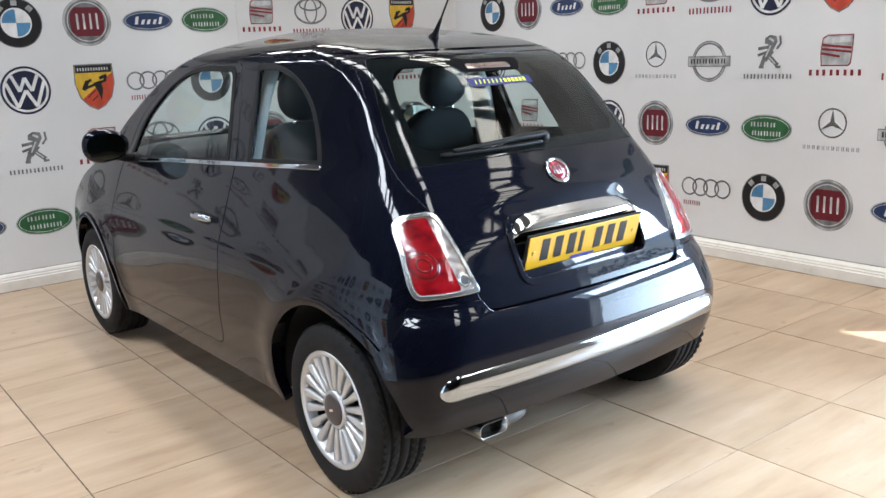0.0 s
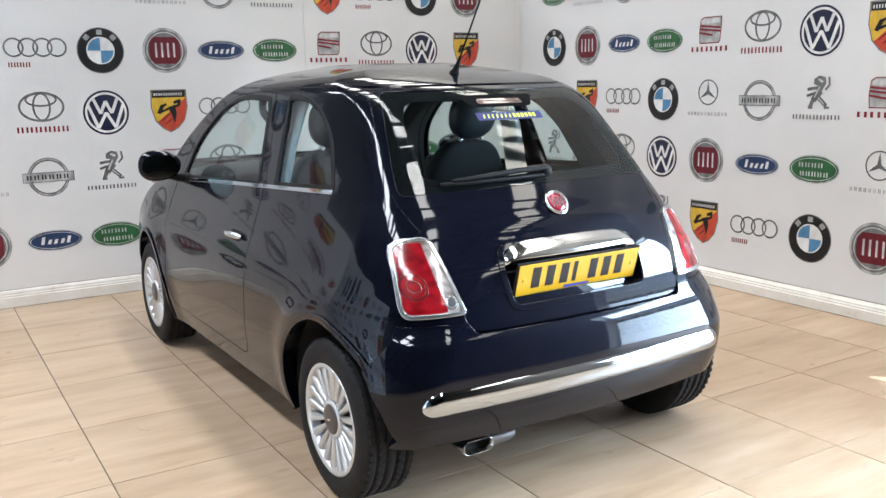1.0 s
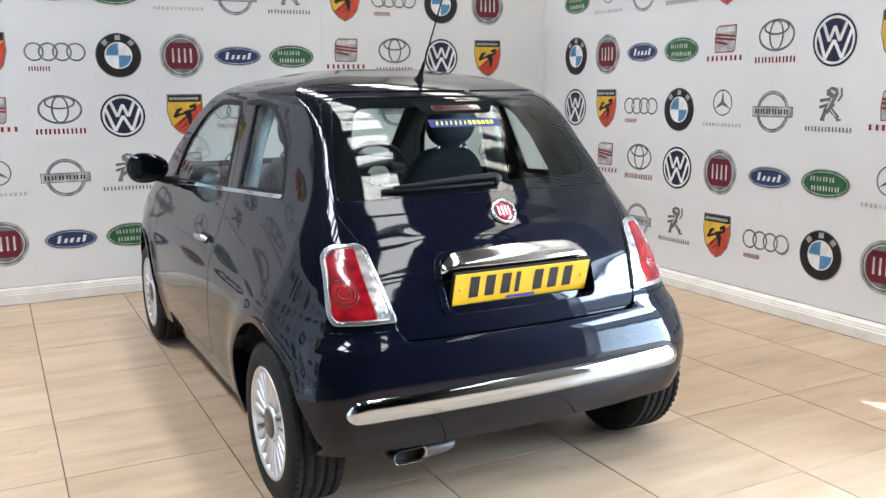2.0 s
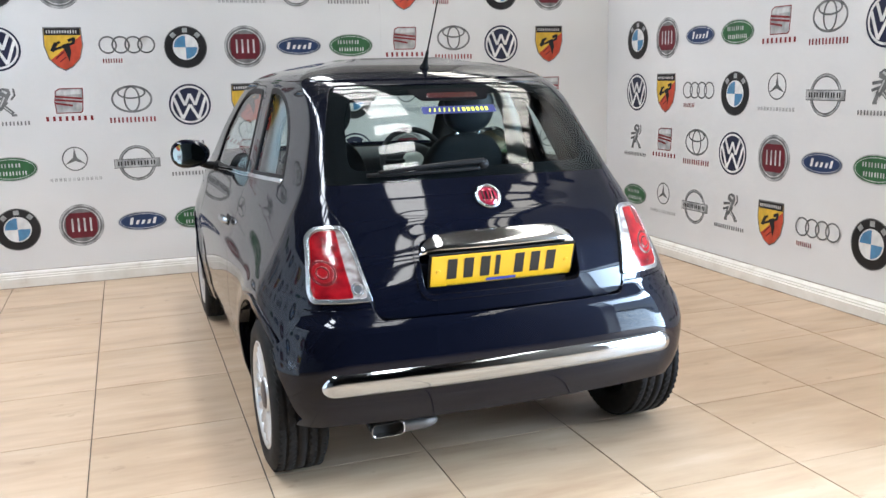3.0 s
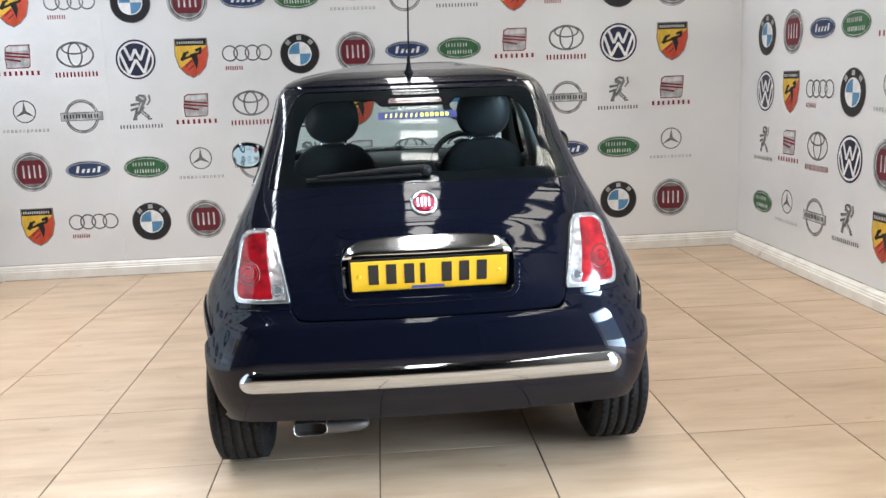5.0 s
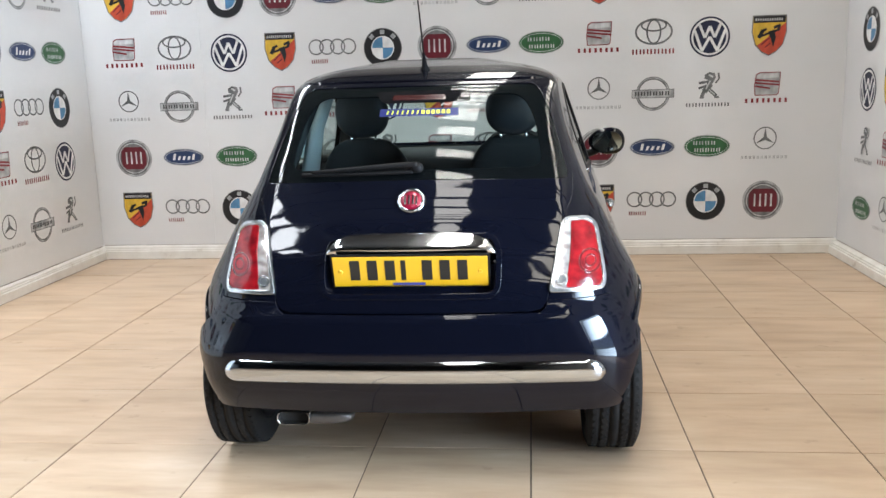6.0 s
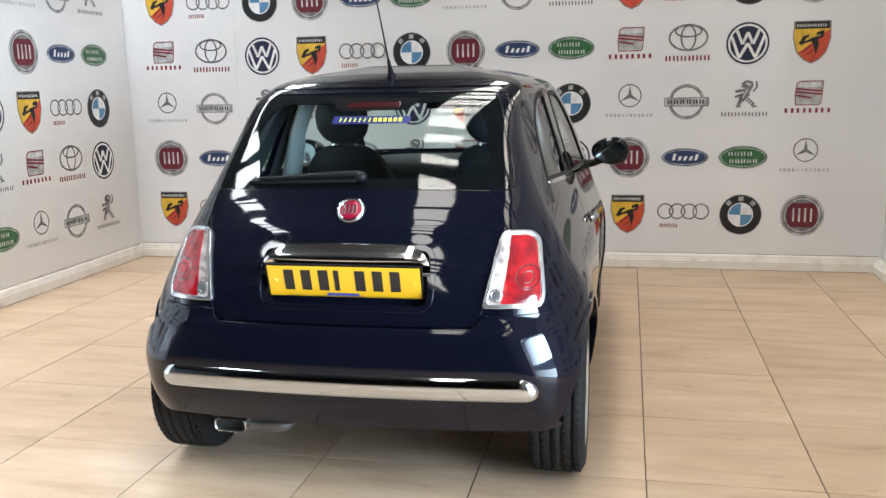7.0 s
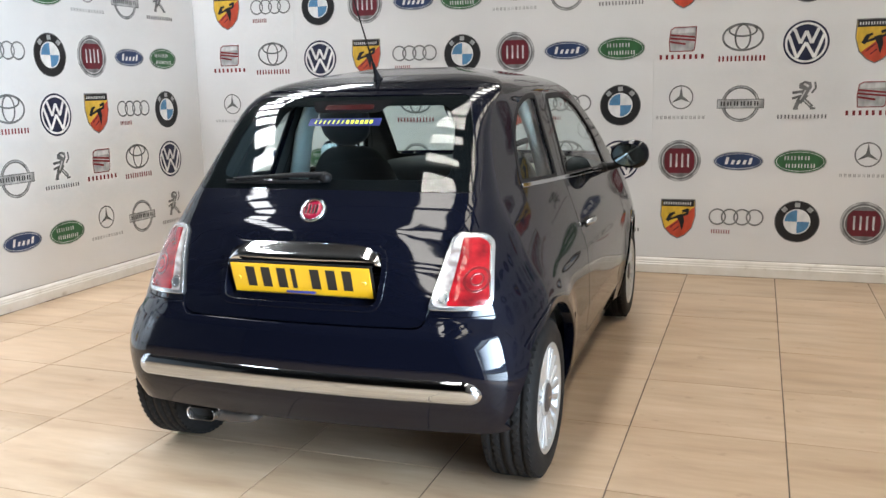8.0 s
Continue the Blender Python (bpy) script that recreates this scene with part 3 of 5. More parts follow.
EMBLEMS = [(emblem_tilted_s, "slashed_emblem"), (emblem_ellipses, "ellipse_emblem"), (emblem_navy_disc, "navy_disc_emblem"), (emblem_shield, "shield_emblem"),
           (emblem_four_rings, "four_ring_emblem"), (emblem_quarter_disc, "quartered_disc_emblem"), (emblem_wine_disc, "wine_disc_emblem"),
           (emblem_blue_oval, "blue_oval_emblem"), (emblem_green_oval, "green_oval_emblem"), (emblem_star_ring, "star_ring_emblem"),
           (emblem_barred_ring, "barred_ring_emblem"), (emblem_rampant, "rampant_emblem")]
EMBLEM_MESH = [(fn().mesh(nm), nm) for fn, nm in EMBLEMS]
ROW_Z = (2.03, 1.622, 1.222, 0.824, 0.408)


def print_emblems(wall, columns, place):
    """columns: (column number in its sheet of nine, place along the wall)."""
    for col, along in columns:
        for row, z in enumerate(ROW_Z):
            me, nm = EMBLEM_MESH[(-3 * (row - 1) + col - 1) % 12]
            ob = new(nm, me)
            ob.parent = wall
            ob.matrix_basis = place(along, z)


# thin print sheets, butted, on the back wall
SHEETS = ((LEFT_X + 0.001, 1.171, 0.0, WALL_H, 0.003), (1.172, 4.032, 0.0, 1.6, 0.0035), (1.174, 4.032, 1.6005, WALL_H, 0.0015), (4.035, 5.999, 0.0, WALL_H, 0.003))
for x0, x1, z0, z1, d in SHEETS:
    part("wall_sheet", box_bm(x0, x1, BACK_Y - d, BACK_Y - 0.0002, z0, z1), M["wall"], wall_north)
COLS = (0.0, 0.412, 0.845, 1.255, 1.662, 2.052, 2.467, 2.855, 3.25)
print_emblems(wall_north, [(c, 0.55 + COLS[c - 1]) for c in range(1, 10)] + [(1, 4.226), (2, 4.625), (3, 5.028), (4, 5.45)],
              lambda a, z: pose(a, BACK_Y - 0.004, z))
print_emblems(wall_east, [(c, 5.537 - 0.4025 * (c - 6)) for c in range(6, 10)] + [(c, 3.924 - 0.4115 * (c - 1)) for c in range(1, 7)],
              lambda a, z: pose(6.0 - 0.0005, a, z, 0, 0, -90))
print_emblems(wall_west, [(c, 4.735 + 0.404 * (c - 7)) for c in range(1, 10)] + [(c, 4.735 - 3.66 + 0.404 * (c - 7)) for c in range(7, 10)],
              lambda a, z: pose(LEFT_X + 0.0005, a, z + 0.024, 0, 0, 90))


# ---- the car ----
# Body surface: level sections with a rear face, rounded corners, sides and a front face; heights in metres above the floor,
# y forward from the rear end of the bumper, x to the car's right.
def curve(pairs, sigma=0.02):
    """A smooth function through soft knots (height, value)."""
    zs = np.linspace(0.0, 1.6, 1601)
    v = np.interp(zs, [p[0] for p in pairs], [p[1] for p in pairs])
    ker = np.exp(-0.5 * (np.arange(-100, 101) * 0.001 / sigma) ** 2)
    ker /= ker.sum()
    v = np.convolve(np.pad(v, 100, mode="edge"), ker, mode="valid")
    return lambda z: np.interp(z, zs, v)


REAR = curve([(0.0, 0.14), (0.22, 0.12), (0.28, 0.08), (0.36, 0.043), (0.46, 0.024), (0.56, 0.026), (0.62, 0.032), (0.70, 0.052), (0.80, 0.092), (0.90, 0.15), (0.98, 0.208),
              (1.02, 0.245), (1.10, 0.315), (1.20, 0.405), (1.28, 0.485), (1.33, 0.55), (1.366, 0.625), (1.3909, 0.70), (1.4158, 0.81), (1.4315, 0.91), (1.4486, 1.04), (1.463, 1.2), (1.6, 1.2)], 0.014)
WIDTH = curve([(0.0, 0.695), (0.2, 0.743), (0.3, 0.775), (0.45, 0.796), (0.6, 0.796), (0.7, 0.79), (0.78, 0.764), (0.85, 0.741), (0.93, 0.713), (1.0, 0.684), (1.1, 0.654), (1.2, 0.621), (1.3, 0.586), (1.36, 0.568), (1.3909, 0.536), (1.4158, 0.481), (1.4315, 0.42), (1.4486, 0.32), (1.463, 0.12), (1.6, 0.12)], 0.02)

TAPER = curve([(0.0, 0.004), (0.4, 0.004), (0.6, 0.006), (0.75, 0.022), (0.9, 0.043), (1.05, 0.066), (1.2, 0.082), (1.35, 0.078), (1.4315, 0.07), (1.6, 0.0)], 0.03)
BOW = curve([(0.0, 0.10), (0.5, 0.11), (0.65, 0.13), (0.78, 0.19), (0.9, 0.235), (1.0, 0.25), (1.2, 0.27), (1.3, 0.285), (1.3752, 0.33), (1.4315, 0.42), (1.6, 0.5)], 0.03)
ROUND = curve([(0.0, 0.19), (0.3, 0.17), (0.45, 0.22), (0.6, 0.285), (0.7, 0.25), (0.8, 0.19), (0.9, 0.145), (1.05, 0.085), (1.25, 0.06), (1.35, 0.075), (1.3909, 0.11), (1.4237, 0.10), (1.4446, 0.06), (1.463, 0.02), (1.6, 0.02)], 0.03)
FRONT = curve([(0.0, 3.42), (0.25, 3.5), (0.45, 3.546), (0.6, 3.5), (0.7, 3.4), (0.8, 3.22), (0.88, 2.98), (0.94, 2.85), (0.98, 2.72), (1.1, 2.52), (1.2, 2.34), (1.3, 2.14),
               (1.366, 1.97), (1.4066, 1.83), (1.4315, 1.73), (1.4486, 1.65), (1.463, 1.58), (1.6, 1.58)], 0.016)
YMID, YFRO, SLOPE_F, ROUND_F = 1.55, 2.3, 0.16, 0.30
A0, A1, A2, A3, A4 = 0.5, 0.45, 1.9, 0.45, 0.5
UMAX = A0 + A1 + A2 + A3 + A4
ARCHES = ((0.447, 0.292), (2.68, 0.292))


def side_x(y, z):
    flare = 0.0
    for ay, az in ARCHES:
        r = np.hypot(y - ay, z - az)
        flare = flare + 0.014 * np.exp(-((r - 0.36) / 0.075) ** 2)
    return WIDTH(z) - TAPER(z) * np.clip(YMID - y, 0, None) ** 2 - 0.10 * np.clip(y - YFRO, 0, None) ** 2 + flare


def raw(u, z):
    u, z = np.broadcast_arrays(np.asarray(u, float), np.asarray(z, float))
    au = np.abs(u)
    yr, k, r, yf, rf = REAR(z), BOW(z), ROUND(z), FRONT(z), np.minimum(ROUND_F, ROUND(z) + 0.05)

    def corner(phi, front):
        x, y = WIDTH(z) - r, yr + r
        if front:
            y = yf - rf
        for _ in range(14):
            sx = side_x(y, z)
            if front:
                x = np.maximum(sx - rf * (1 - np.sin(phi)), 0.01)
                y = yf - SLOPE_F * x ** 2 - rf * (1 - np.cos(phi))
            else:
                x = np.maximum(sx - r * (1 - np.sin(phi)), 0.01)
                y = yr + k * x ** 2 + r * (1 - np.cos(phi))
        return x, y

    xc, yc = corner(np.zeros_like(z), False)
    xe, ye = corner(np.full_like(z, math.pi / 2), False)
    xg, yg = corner(np.full_like(z, math.pi / 2), True)
    xh, yh = corner(np.zeros_like(z), True)
    x0 = np.clip(au / A0, 0, 1) * xc
    y0 = yr + k * x0 ** 2
    x1, y1 = corner(np.clip((au - A0) / A1, 0, 1) * math.pi / 2, False)
    t2 = np.clip((au - A0 - A1) / A2, 0, 1)
    y2 = ye + (yg - ye) * t2
    x2 = side_x(y2, z)
    x3, y3 = corner((1 - np.clip((au - A0 - A1 - A2) / A3, 0, 1)) * math.pi / 2, True)
    x4 = (1 - np.clip((au - A0 - A1 - A2 - A3) / A4, 0, 1)) * xh
    y4 = yf - SLOPE_F * x4 ** 2
    seg = np.digitize(au, [A0, A0 + A1, A0 + A1 + A2, A0 + A1 + A2 + A3])
    x = np.choose(seg, [x0, x1, x2, x3, x4])
    y = np.choose(seg, [y0, y1, y2, y3, y4])
    return np.stack([np.where(u < 0, -x, x), y, z], -1)


def normal(u, z):
    e = 0.004
    a = raw(u + e, z) - raw(u - e, z)
    b = raw(u, np.asarray(z) + e) - raw(u, np.asarray(z) - e)
    n = np.cross(a, b)
    return n / np.linalg.norm(n, axis=-1, keepdims=True)


def surf(u, z, off=0.0):
    u, z = np.asarray(u, float), np.asarray(z, float)
    n = normal(u, z)
    return raw(u, z) + n * np.asarray(off, float)[..., None], n


def solve_u(target, z, axis, lo, hi):
    target, z = np.broadcast_arrays(np.asarray(target, float), np.asarray(z, float))
    lo, hi = np.full(z.shape, lo), np.full(z.shape, hi)
    for _ in range(36):
        mid = (lo + hi) / 2
        big = raw(mid, z)[..., axis] > target
        hi, lo = np.where(big, mid, hi), np.where(big, lo, mid)
    return (lo + hi) / 2


def from_rear(pts):
    """(x, z) as seen from behind to (u, z)."""
    p = np.array(pts, float)
    return np.stack([np.sign(p[:, 0]) * solve_u(np.abs(p[:, 0]), p[:, 1], 0, 0.0, A0 + A1), p[:, 1]], -1)


def from_side(pts):
    """(y, z) as seen from the side to (u, z), on the right."""
    p = np.array(pts, float)
    return np.stack([solve_u(p[:, 0], p[:, 1], 1, 0.02, UMAX - 0.02), p[:, 1]], -1)


def from_front(pts):
    p = np.array(pts, float)
    return np.stack([UMAX - solve_front(p[:, 0], p[:, 1]), p[:, 1]], -1)


def solve_front(x, z):
    lo, hi = np.zeros_like(z), np.full_like(z, A3 + A4)
    for _ in range(36):
        mid = (lo + hi) / 2
        big = raw(UMAX - mid, z)[..., 0] > x
        hi, lo = np.where(big, mid, hi), np.where(big, lo, mid)
    return (lo + hi) / 2


def fine(pts, step=0.012, closed=True):
    out = []
    n = len(pts)
    for i in range(n if closed else n - 1):
        a, b = np.array(pts[i], float), np.array(pts[(i + 1) % n], float)
        m = max(1, int(np.ceil(np.linalg.norm(b - a) / step)))
        out += [tuple(a + (b - a) * j / m) for j in range(m)]
    if not closed:
        out.append(tuple(pts[-1]))
    return out


def rounded(pts, r, n=6):
    """A closed polygon with its corners rounded."""
    rs = r if isinstance(r, (list, tuple)) else [r] * len(pts)
    out = []
    for i, p in enumerate(pts):
        p, a, b = Vector(p), Vector(pts[i - 1]), Vector(pts[(i + 1) % len(pts)])
        d1, d2 = (a - p), (b - p)
        rr = min(rs[i], d1.length * 0.48, d2.length * 0.48)
        p1, p2 = p + d1.normalized() * rr, p + d2.normalized() * rr
        for j in range(n + 1):
            t = j / n
            out.append(tuple((1 - t) ** 2 * p1 + 2 * t * (1 - t) * p + t * t * p2))
    return out


def spline(pts, n=8, closed=False):
    out = []
    m = len(pts)
    P = [Vector(p) for p in pts]
    for i in range(m if closed else m - 1):
        if closed:
            a, b, c, d = P[i - 1], P[i], P[(i + 1) % m], P[(i + 2) % m]
        else:
            a, b, c, d = P[max(i - 1, 0)], P[i], P[i + 1], P[min(i + 2, m - 1)]
        for j in range(n):
            t = j / n
            out.append(tuple(0.5 * ((2 * b) + (c - a) * t + (2 * a - 5 * b + 4 * c - d) * t * t + (3 * b - a - 3 * c + d) * t ** 3)))
    if not closed:
        out.append(tuple(P[-1]))
    return out


def inside(p, loop):
    x, y = p[:, 0], p[:, 1]
    a, b = np.array(loop), np.roll(np.array(loop), -1, 0)
    hit = np.zeros(len(p), bool)
    for (ax, ay), (bx, by) in zip(a, b):
        c = (ay > y) != (by > y)
        if by != ay:
            hit ^= c & (x < (bx - ax) * (y - ay) / (by - ay) + ax)
    return hit


from mathutils.geometry import delaunay_2d_cdt


def flat_fill(outer, holes, step):
    """Triangles over a flat region with holes."""
    loops = [outer] + list(holes)
    pts, edges = [], []
    for lp in loops:
        n0, n = len(pts), len(lp)
        pts += [tuple(p) for p in lp]
        edges += [(n0 + i, n0 + (i + 1) % n) for i in range(n)]
    P = np.array(outer)
    gx, gy = np.meshgrid(np.arange(P[:, 0].min() + step / 2, P[:, 0].max(), step), np.arange(P[:, 1].min() + step / 2, P[:, 1].max(), step))
    g = np.stack([gx.ravel(), gy.ravel()], -1)
    ok = inside(g, outer)
    for h in holes:
        ok &= ~inside(g, h)
    g = g[ok]
    allb = np.array(pts)
    if len(g):
        keep = np.ones(len(g), bool)
        for c in range(0, len(allb), 200):
            d = np.linalg.norm(g[:, None] - allb[None, c:c + 200], axis=-1).min(1)
            keep &= d > step * 0.45
        g = g[keep]
    verts = [Vector(p) for p in pts] + [Vector(p) for p in g]
    v, _, f, _, _, _ = delaunay_2d_cdt(verts, edges, [], 0, 1e-7)
    v = np.array([tuple(p) for p in v])
    f = np.array([t for t in f if len(t) == 3])
    cen = v[f].mean(1)
    ok = inside(cen, outer)
    for h in holes:
        ok &= ~inside(cen, h)
    f = f[ok]
    a = v[f]
    area = np.cross(a[:, 1] - a[:, 0], a[:, 2] - a[:, 0])
    f[area < 0] = f[area < 0][:, ::-1]
    return v, f


def shell(name, outer, holes, material, parent, off=0.0, step=0.03, skirt=0.02, label="", lining=None, mirror=False, swell=None):
    """A panel of the body: the region of (u, z) inside outer, less its holes, with turned-in edges."""
    v, f = flat_fill(outer, holes, step)
    o = off if swell is None else off + swell(v)
    p, n = surf(v[:, 0], v[:, 1], o)
    if swell is not None:
        e = 0.003
        o_at = lambda w: off + swell(w)
        du, dz = np.array([e, 0.0]), np.array([0.0, e])
        ga = surf(v[:, 0] + e, v[:, 1], o_at(v + du))[0] - surf(v[:, 0] - e, v[:, 1], o_at(v - du))[0]
        gb = surf(v[:, 0], v[:, 1] + e, o_at(v + dz))[0] - surf(v[:, 0], v[:, 1] - e, o_at(v - dz))[0]
        n = np.cross(ga, gb)
        n /= np.linalg.norm(n, axis=-1, keepdims=True)
    verts, normals, faces, idx = [p], [n], [f], [np.zeros(len(f), int)]
    count = len(p)
    for lp, sign in [(outer, 1)] + [(h, -1) for h in holes]:
        L = np.array(lp)
        area = np.sum(L[:, 0] * np.roll(L[:, 1], -1) - np.roll(L[:, 0], -1) * L[:, 1])
        if (area > 0) != (sign > 0):
            L = L[::-1]
        m = len(L)
        if not skirt:
            continue
        oo = off if swell is None else off + swell(L)
        q, qn = surf(L[:, 0], L[:, 1], oo)
        tang = np.roll(q, -1, 0) - np.roll(q, 1, 0)
        outw = np.cross(tang, qn)
        outw /= np.linalg.norm(outw, axis=-1, keepdims=True) + 1e-9
        rows = [(q, qn * 0.9 + outw * 0.1), (q - qn * 0.001 + outw * 0.0014, qn * 0.5 + outw * 0.5), (q - qn * 0.0036 + outw * 0.002, outw), (q - qn * skirt + outw * 0.002, outw)]
        for r, rn in rows:
            verts.append(r)
            normals.append(rn)
        for j in range(3):
            a, b = count + j * m, count + (j + 1) * m
            i = np.arange(m)
            quad = np.stack([a + i, b + i, b + (i + 1) % m, a + (i + 1) % m], -1)
            faces.append(quad)
            idx.append(np.zeros(m, int))
        count += 4 * m
    mats = [material]
    if lining:
        lp_, ln_ = surf(v[:, 0], v[:, 1], o - skirt + 0.001)
        verts.append(lp_)
        normals.append(-ln_)
        faces.append(f[:, ::-1] + count)
        idx.append(np.ones(len(f), int))
        mats.append(lining)
    V, N = np.concatenate(verts), np.concatenate(normals)
    N /= np.linalg.norm(N, axis=-1, keepdims=True)
    F, I = [t for g in faces for t in g.tolist()], np.concatenate(idx)
    made = obj(name, V, F, mats, parent, label, True, I, N)
    if mirror:
        V2, N2 = V * [-1, 1, 1], N * [-1, 1, 1]
        obj(name, V2, [t[::-1] for t in F], mats, parent, label, True, I, N2)
    return made


def lathe(name, prof, n, material, parent, axis="x", label="", closed=False):
    """Spin a profile of (along, radius) round the x axis."""
    verts, faces = [], []
    m = len(prof)
    for k in range(n):
        a = 2 * math.pi * k / n
        verts += [(d, r * math.cos(a), r * math.sin(a)) for d, r in prof]
    for k in range(n):
        for i in range(m if closed else m - 1):
            a, b = k * m + i, k * m + (i + 1) % m
            c, d = ((k + 1) % n) * m + (i + 1) % m, ((k + 1) % n) * m + i
            faces.append((a, b, c, d))
    return obj(name, verts, faces, material, parent, label, True)


def tube(name, pts, radius, material, parent, label="", n=10, flat=1.0, up=(0, 0, 1)):
    """A round bar along points; radius may be a list. flat squashes it along up."""
    P = [Vector(p) for p in pts]
    rad = radius if isinstance(radius, (list, tuple)) else [radius] * len(P)
    verts, faces = [], []
    for i, p in enumerate(P):
        t = (P[min(i + 1, len(P) - 1)] - P[max(i - 1, 0)]).normalized()
        s = t.cross(Vector(up))
        s = s.normalized() if s.length > 1e-4 else Vector((1, 0, 0))
        w = s.cross(t)
        for k in range(n):
            a = 2 * math.pi * k / n
            verts.append(tuple(p + s * math.cos(a) * rad[i] + w * math.sin(a) * rad[i] * flat))
    for i in range(len(P) - 1):
        for k in range(n):
            faces.append((i * n + k, i * n + (k + 1) % n, (i + 1) * n + (k + 1) % n, (i + 1) * n + k))
    faces.append(tuple(range(n))[::-1])
    faces.append(tuple(range((len(P) - 1) * n, len(P) * n)))
    return obj(name, verts, faces, material, parent, label, True)


def blob(name, centre, size, material, parent, power=2.5, label="", seg=28, rings=16, shape=None):
    """A rounded box or pebble: a superellipsoid."""
    verts, faces = [], []
    sp = lambda v: math.copysign(abs(v) ** (2 / power), v)
    for i in range(rings + 1):
        ph = -math.pi / 2 + math.pi * i / rings
        for k in range(seg):
            th = 2 * math.pi * k / seg
            v = Vector((sp(math.cos(ph)) * sp(math.cos(th)) * size[0], sp(math.cos(ph)) * sp(math.sin(th)) * size[1], sp(math.sin(ph)) * size[2]))
            if shape:
                v = shape(v)
            verts.append(tuple(Vector(centre) + v))
    for i in range(rings):
        for k in range(seg):
            faces.append((i * seg + k, i * seg + (k + 1) % seg, (i + 1) * seg + (k + 1) % seg, (i + 1) * seg + k))
    return obj(name, verts, faces, material, parent, label, True)


CAR_X, CAR_Y = 3.313, 1.972
car = empty("car", pose(CAR_X, CAR_Y, 0, 0, 0, 0.6))
tagged(car, "glossy navy blue three-door small hatchback parked on the tiles", "car")


def arc(cy, cz, r, a0, a1, n=24):
    return [(cy + r * math.cos(radians(a0 + (a1 - a0) * k / n)), cz + r * math.sin(radians(a0 + (a1 - a0) * k / n))) for k in range(n + 1)]


ARCH_R = 0.337
TOP = 1.371
# edges shared by neighbouring panels, seen from behind or from the side
hatch_edge = spline([(0.452, 0.64), (0.462, 0.68), (0.486, 0.7814), (0.514, 0.8931), (0.546, 0.964), (0.554, 1.015), (0.546, 1.086), (0.526, 1.185), (0.495, 1.295), (0.458, TOP - 0.004)], 6)
hatch_r = from_rear(fine(hatch_edge, 0.012, False))


def shift(loop, du):
    return [(p[0] + du, p[1]) for p in loop]


# main body side: hatch line, roof line, windscreen pillar, nose, sills and wheel arches
pillar = [(0.50, TOP), (0.53, 1.30), (0.575, 1.2), (0.61, 1.1), (0.64, 1.0)]
front_part = from_front(fine(pillar, 0.02, False))
top_line = [(u, TOP) for u in np.linspace(hatch_r[-1][0] + 0.007, front_part[0][0], 120)]
cowl = [(u, 0.995) for u in np.linspace(front_part[-1][0], UMAX - 0.001, 24)][1:]
nose = [(UMAX - 0.001, z) for z in np.linspace(0.97, 0.21, 20)]
fa = from_side(arc(ARCHES[1][0], ARCHES[1][1], ARCH_R, -14, 194, 50))
ra = from_side(arc(ARCHES[0][0], ARCHES[0][1], ARCH_R, -14, 138, 40))
sill_a = [(u, 0.21) for u in np.linspace(UMAX - 0.001, fa[0][0], 40)][1:-1]
sill_b = [(u, 0.21) for u in np.linspace(fa[-1][0], ra[0][0], 80)][1:-1]
seam_low = from_side(fine([(ARCHES[0][0] + ARCH_R * math.cos(radians(138)), ARCHES[0][1] + ARCH_R * math.sin(radians(138))), (0.165, 0.56), (0.150, 0.625)], 0.012, False))[1:]
seam_top = [(u, 0.652) for u in np.linspace(seam_low[-1][0], hatch_r[0][0] + 0.007, 22)]
outer = [tuple(p) for p in shift(hatch_r, 0.007)] + top_line[1:] + [tuple(p) for p in front_part[1:]] + cowl + nose[1:] + sill_a + [tuple(p) for p in fa] + sill_b + [tuple(p) for p in ra] + [tuple(p) for p in seam_low] + seam_top[:-1]
door_side = rounded([(1.205, 0.31), (1.168, 0.54), (1.157, 0.78), (1.167, 0.974), (1.205, 1.143), (1.27, 1.353), (1.482, 1.359), (1.777, 1.332), (1.965, 1.262), (2.165, 1.138), (2.27, 0.94), (2.30, 0.79), (2.31, 0.45), (2.26, 0.305)],
                    [0.06, 0.1, 0.1, 0.1, 0.1, 0.05, 0.14, 0.12, 0.12, 0.1, 0.06, 0.1, 0.1, 0.05])
door_loop = [tuple(p) for p in from_side(fine(door_side, 0.015))]
door_gap = lambda loop, d: [tuple(p) for p in grow(loop, d)]


def grow(loop, d):
    """Push a closed loop outward (or inward, d < 0)."""
    L = np.array(loop)
    t = np.roll(L, -1, 0) - np.roll(L, 1, 0)
    n = np.stack([t[:, 1], -t[:, 0]], -1)
    n /= np.linalg.norm(n, axis=-1, keepdims=True) + 1e-12
    area = np.sum(L[:, 0] * np.roll(L[:, 1], -1) - np.roll(L[:, 0], -1) * L[:, 1])
    return L + n * (d if area > 0 else -d)


quarter_side = rounded([(0.645, 1.020), (1.085, 1.001), (1.12, 1.176), (1.152, 1.342), (1.02, 1.341), (0.885, 1.298), (0.775, 1.217), (0.705, 1.13)], [0.02, 0.02, 0.08, 0.03, 0.1, 0.12, 0.12, 0.1])
quarter_loop = [tuple(p) for p in from_side(fine(quarter_side, 0.012))]
body = shell("body_side", outer, [door_gap(door_loop, 0.0035), quarter_loop], M["paint"], car, 0.0, 0.032, 0.022, "", M["lining"], True)

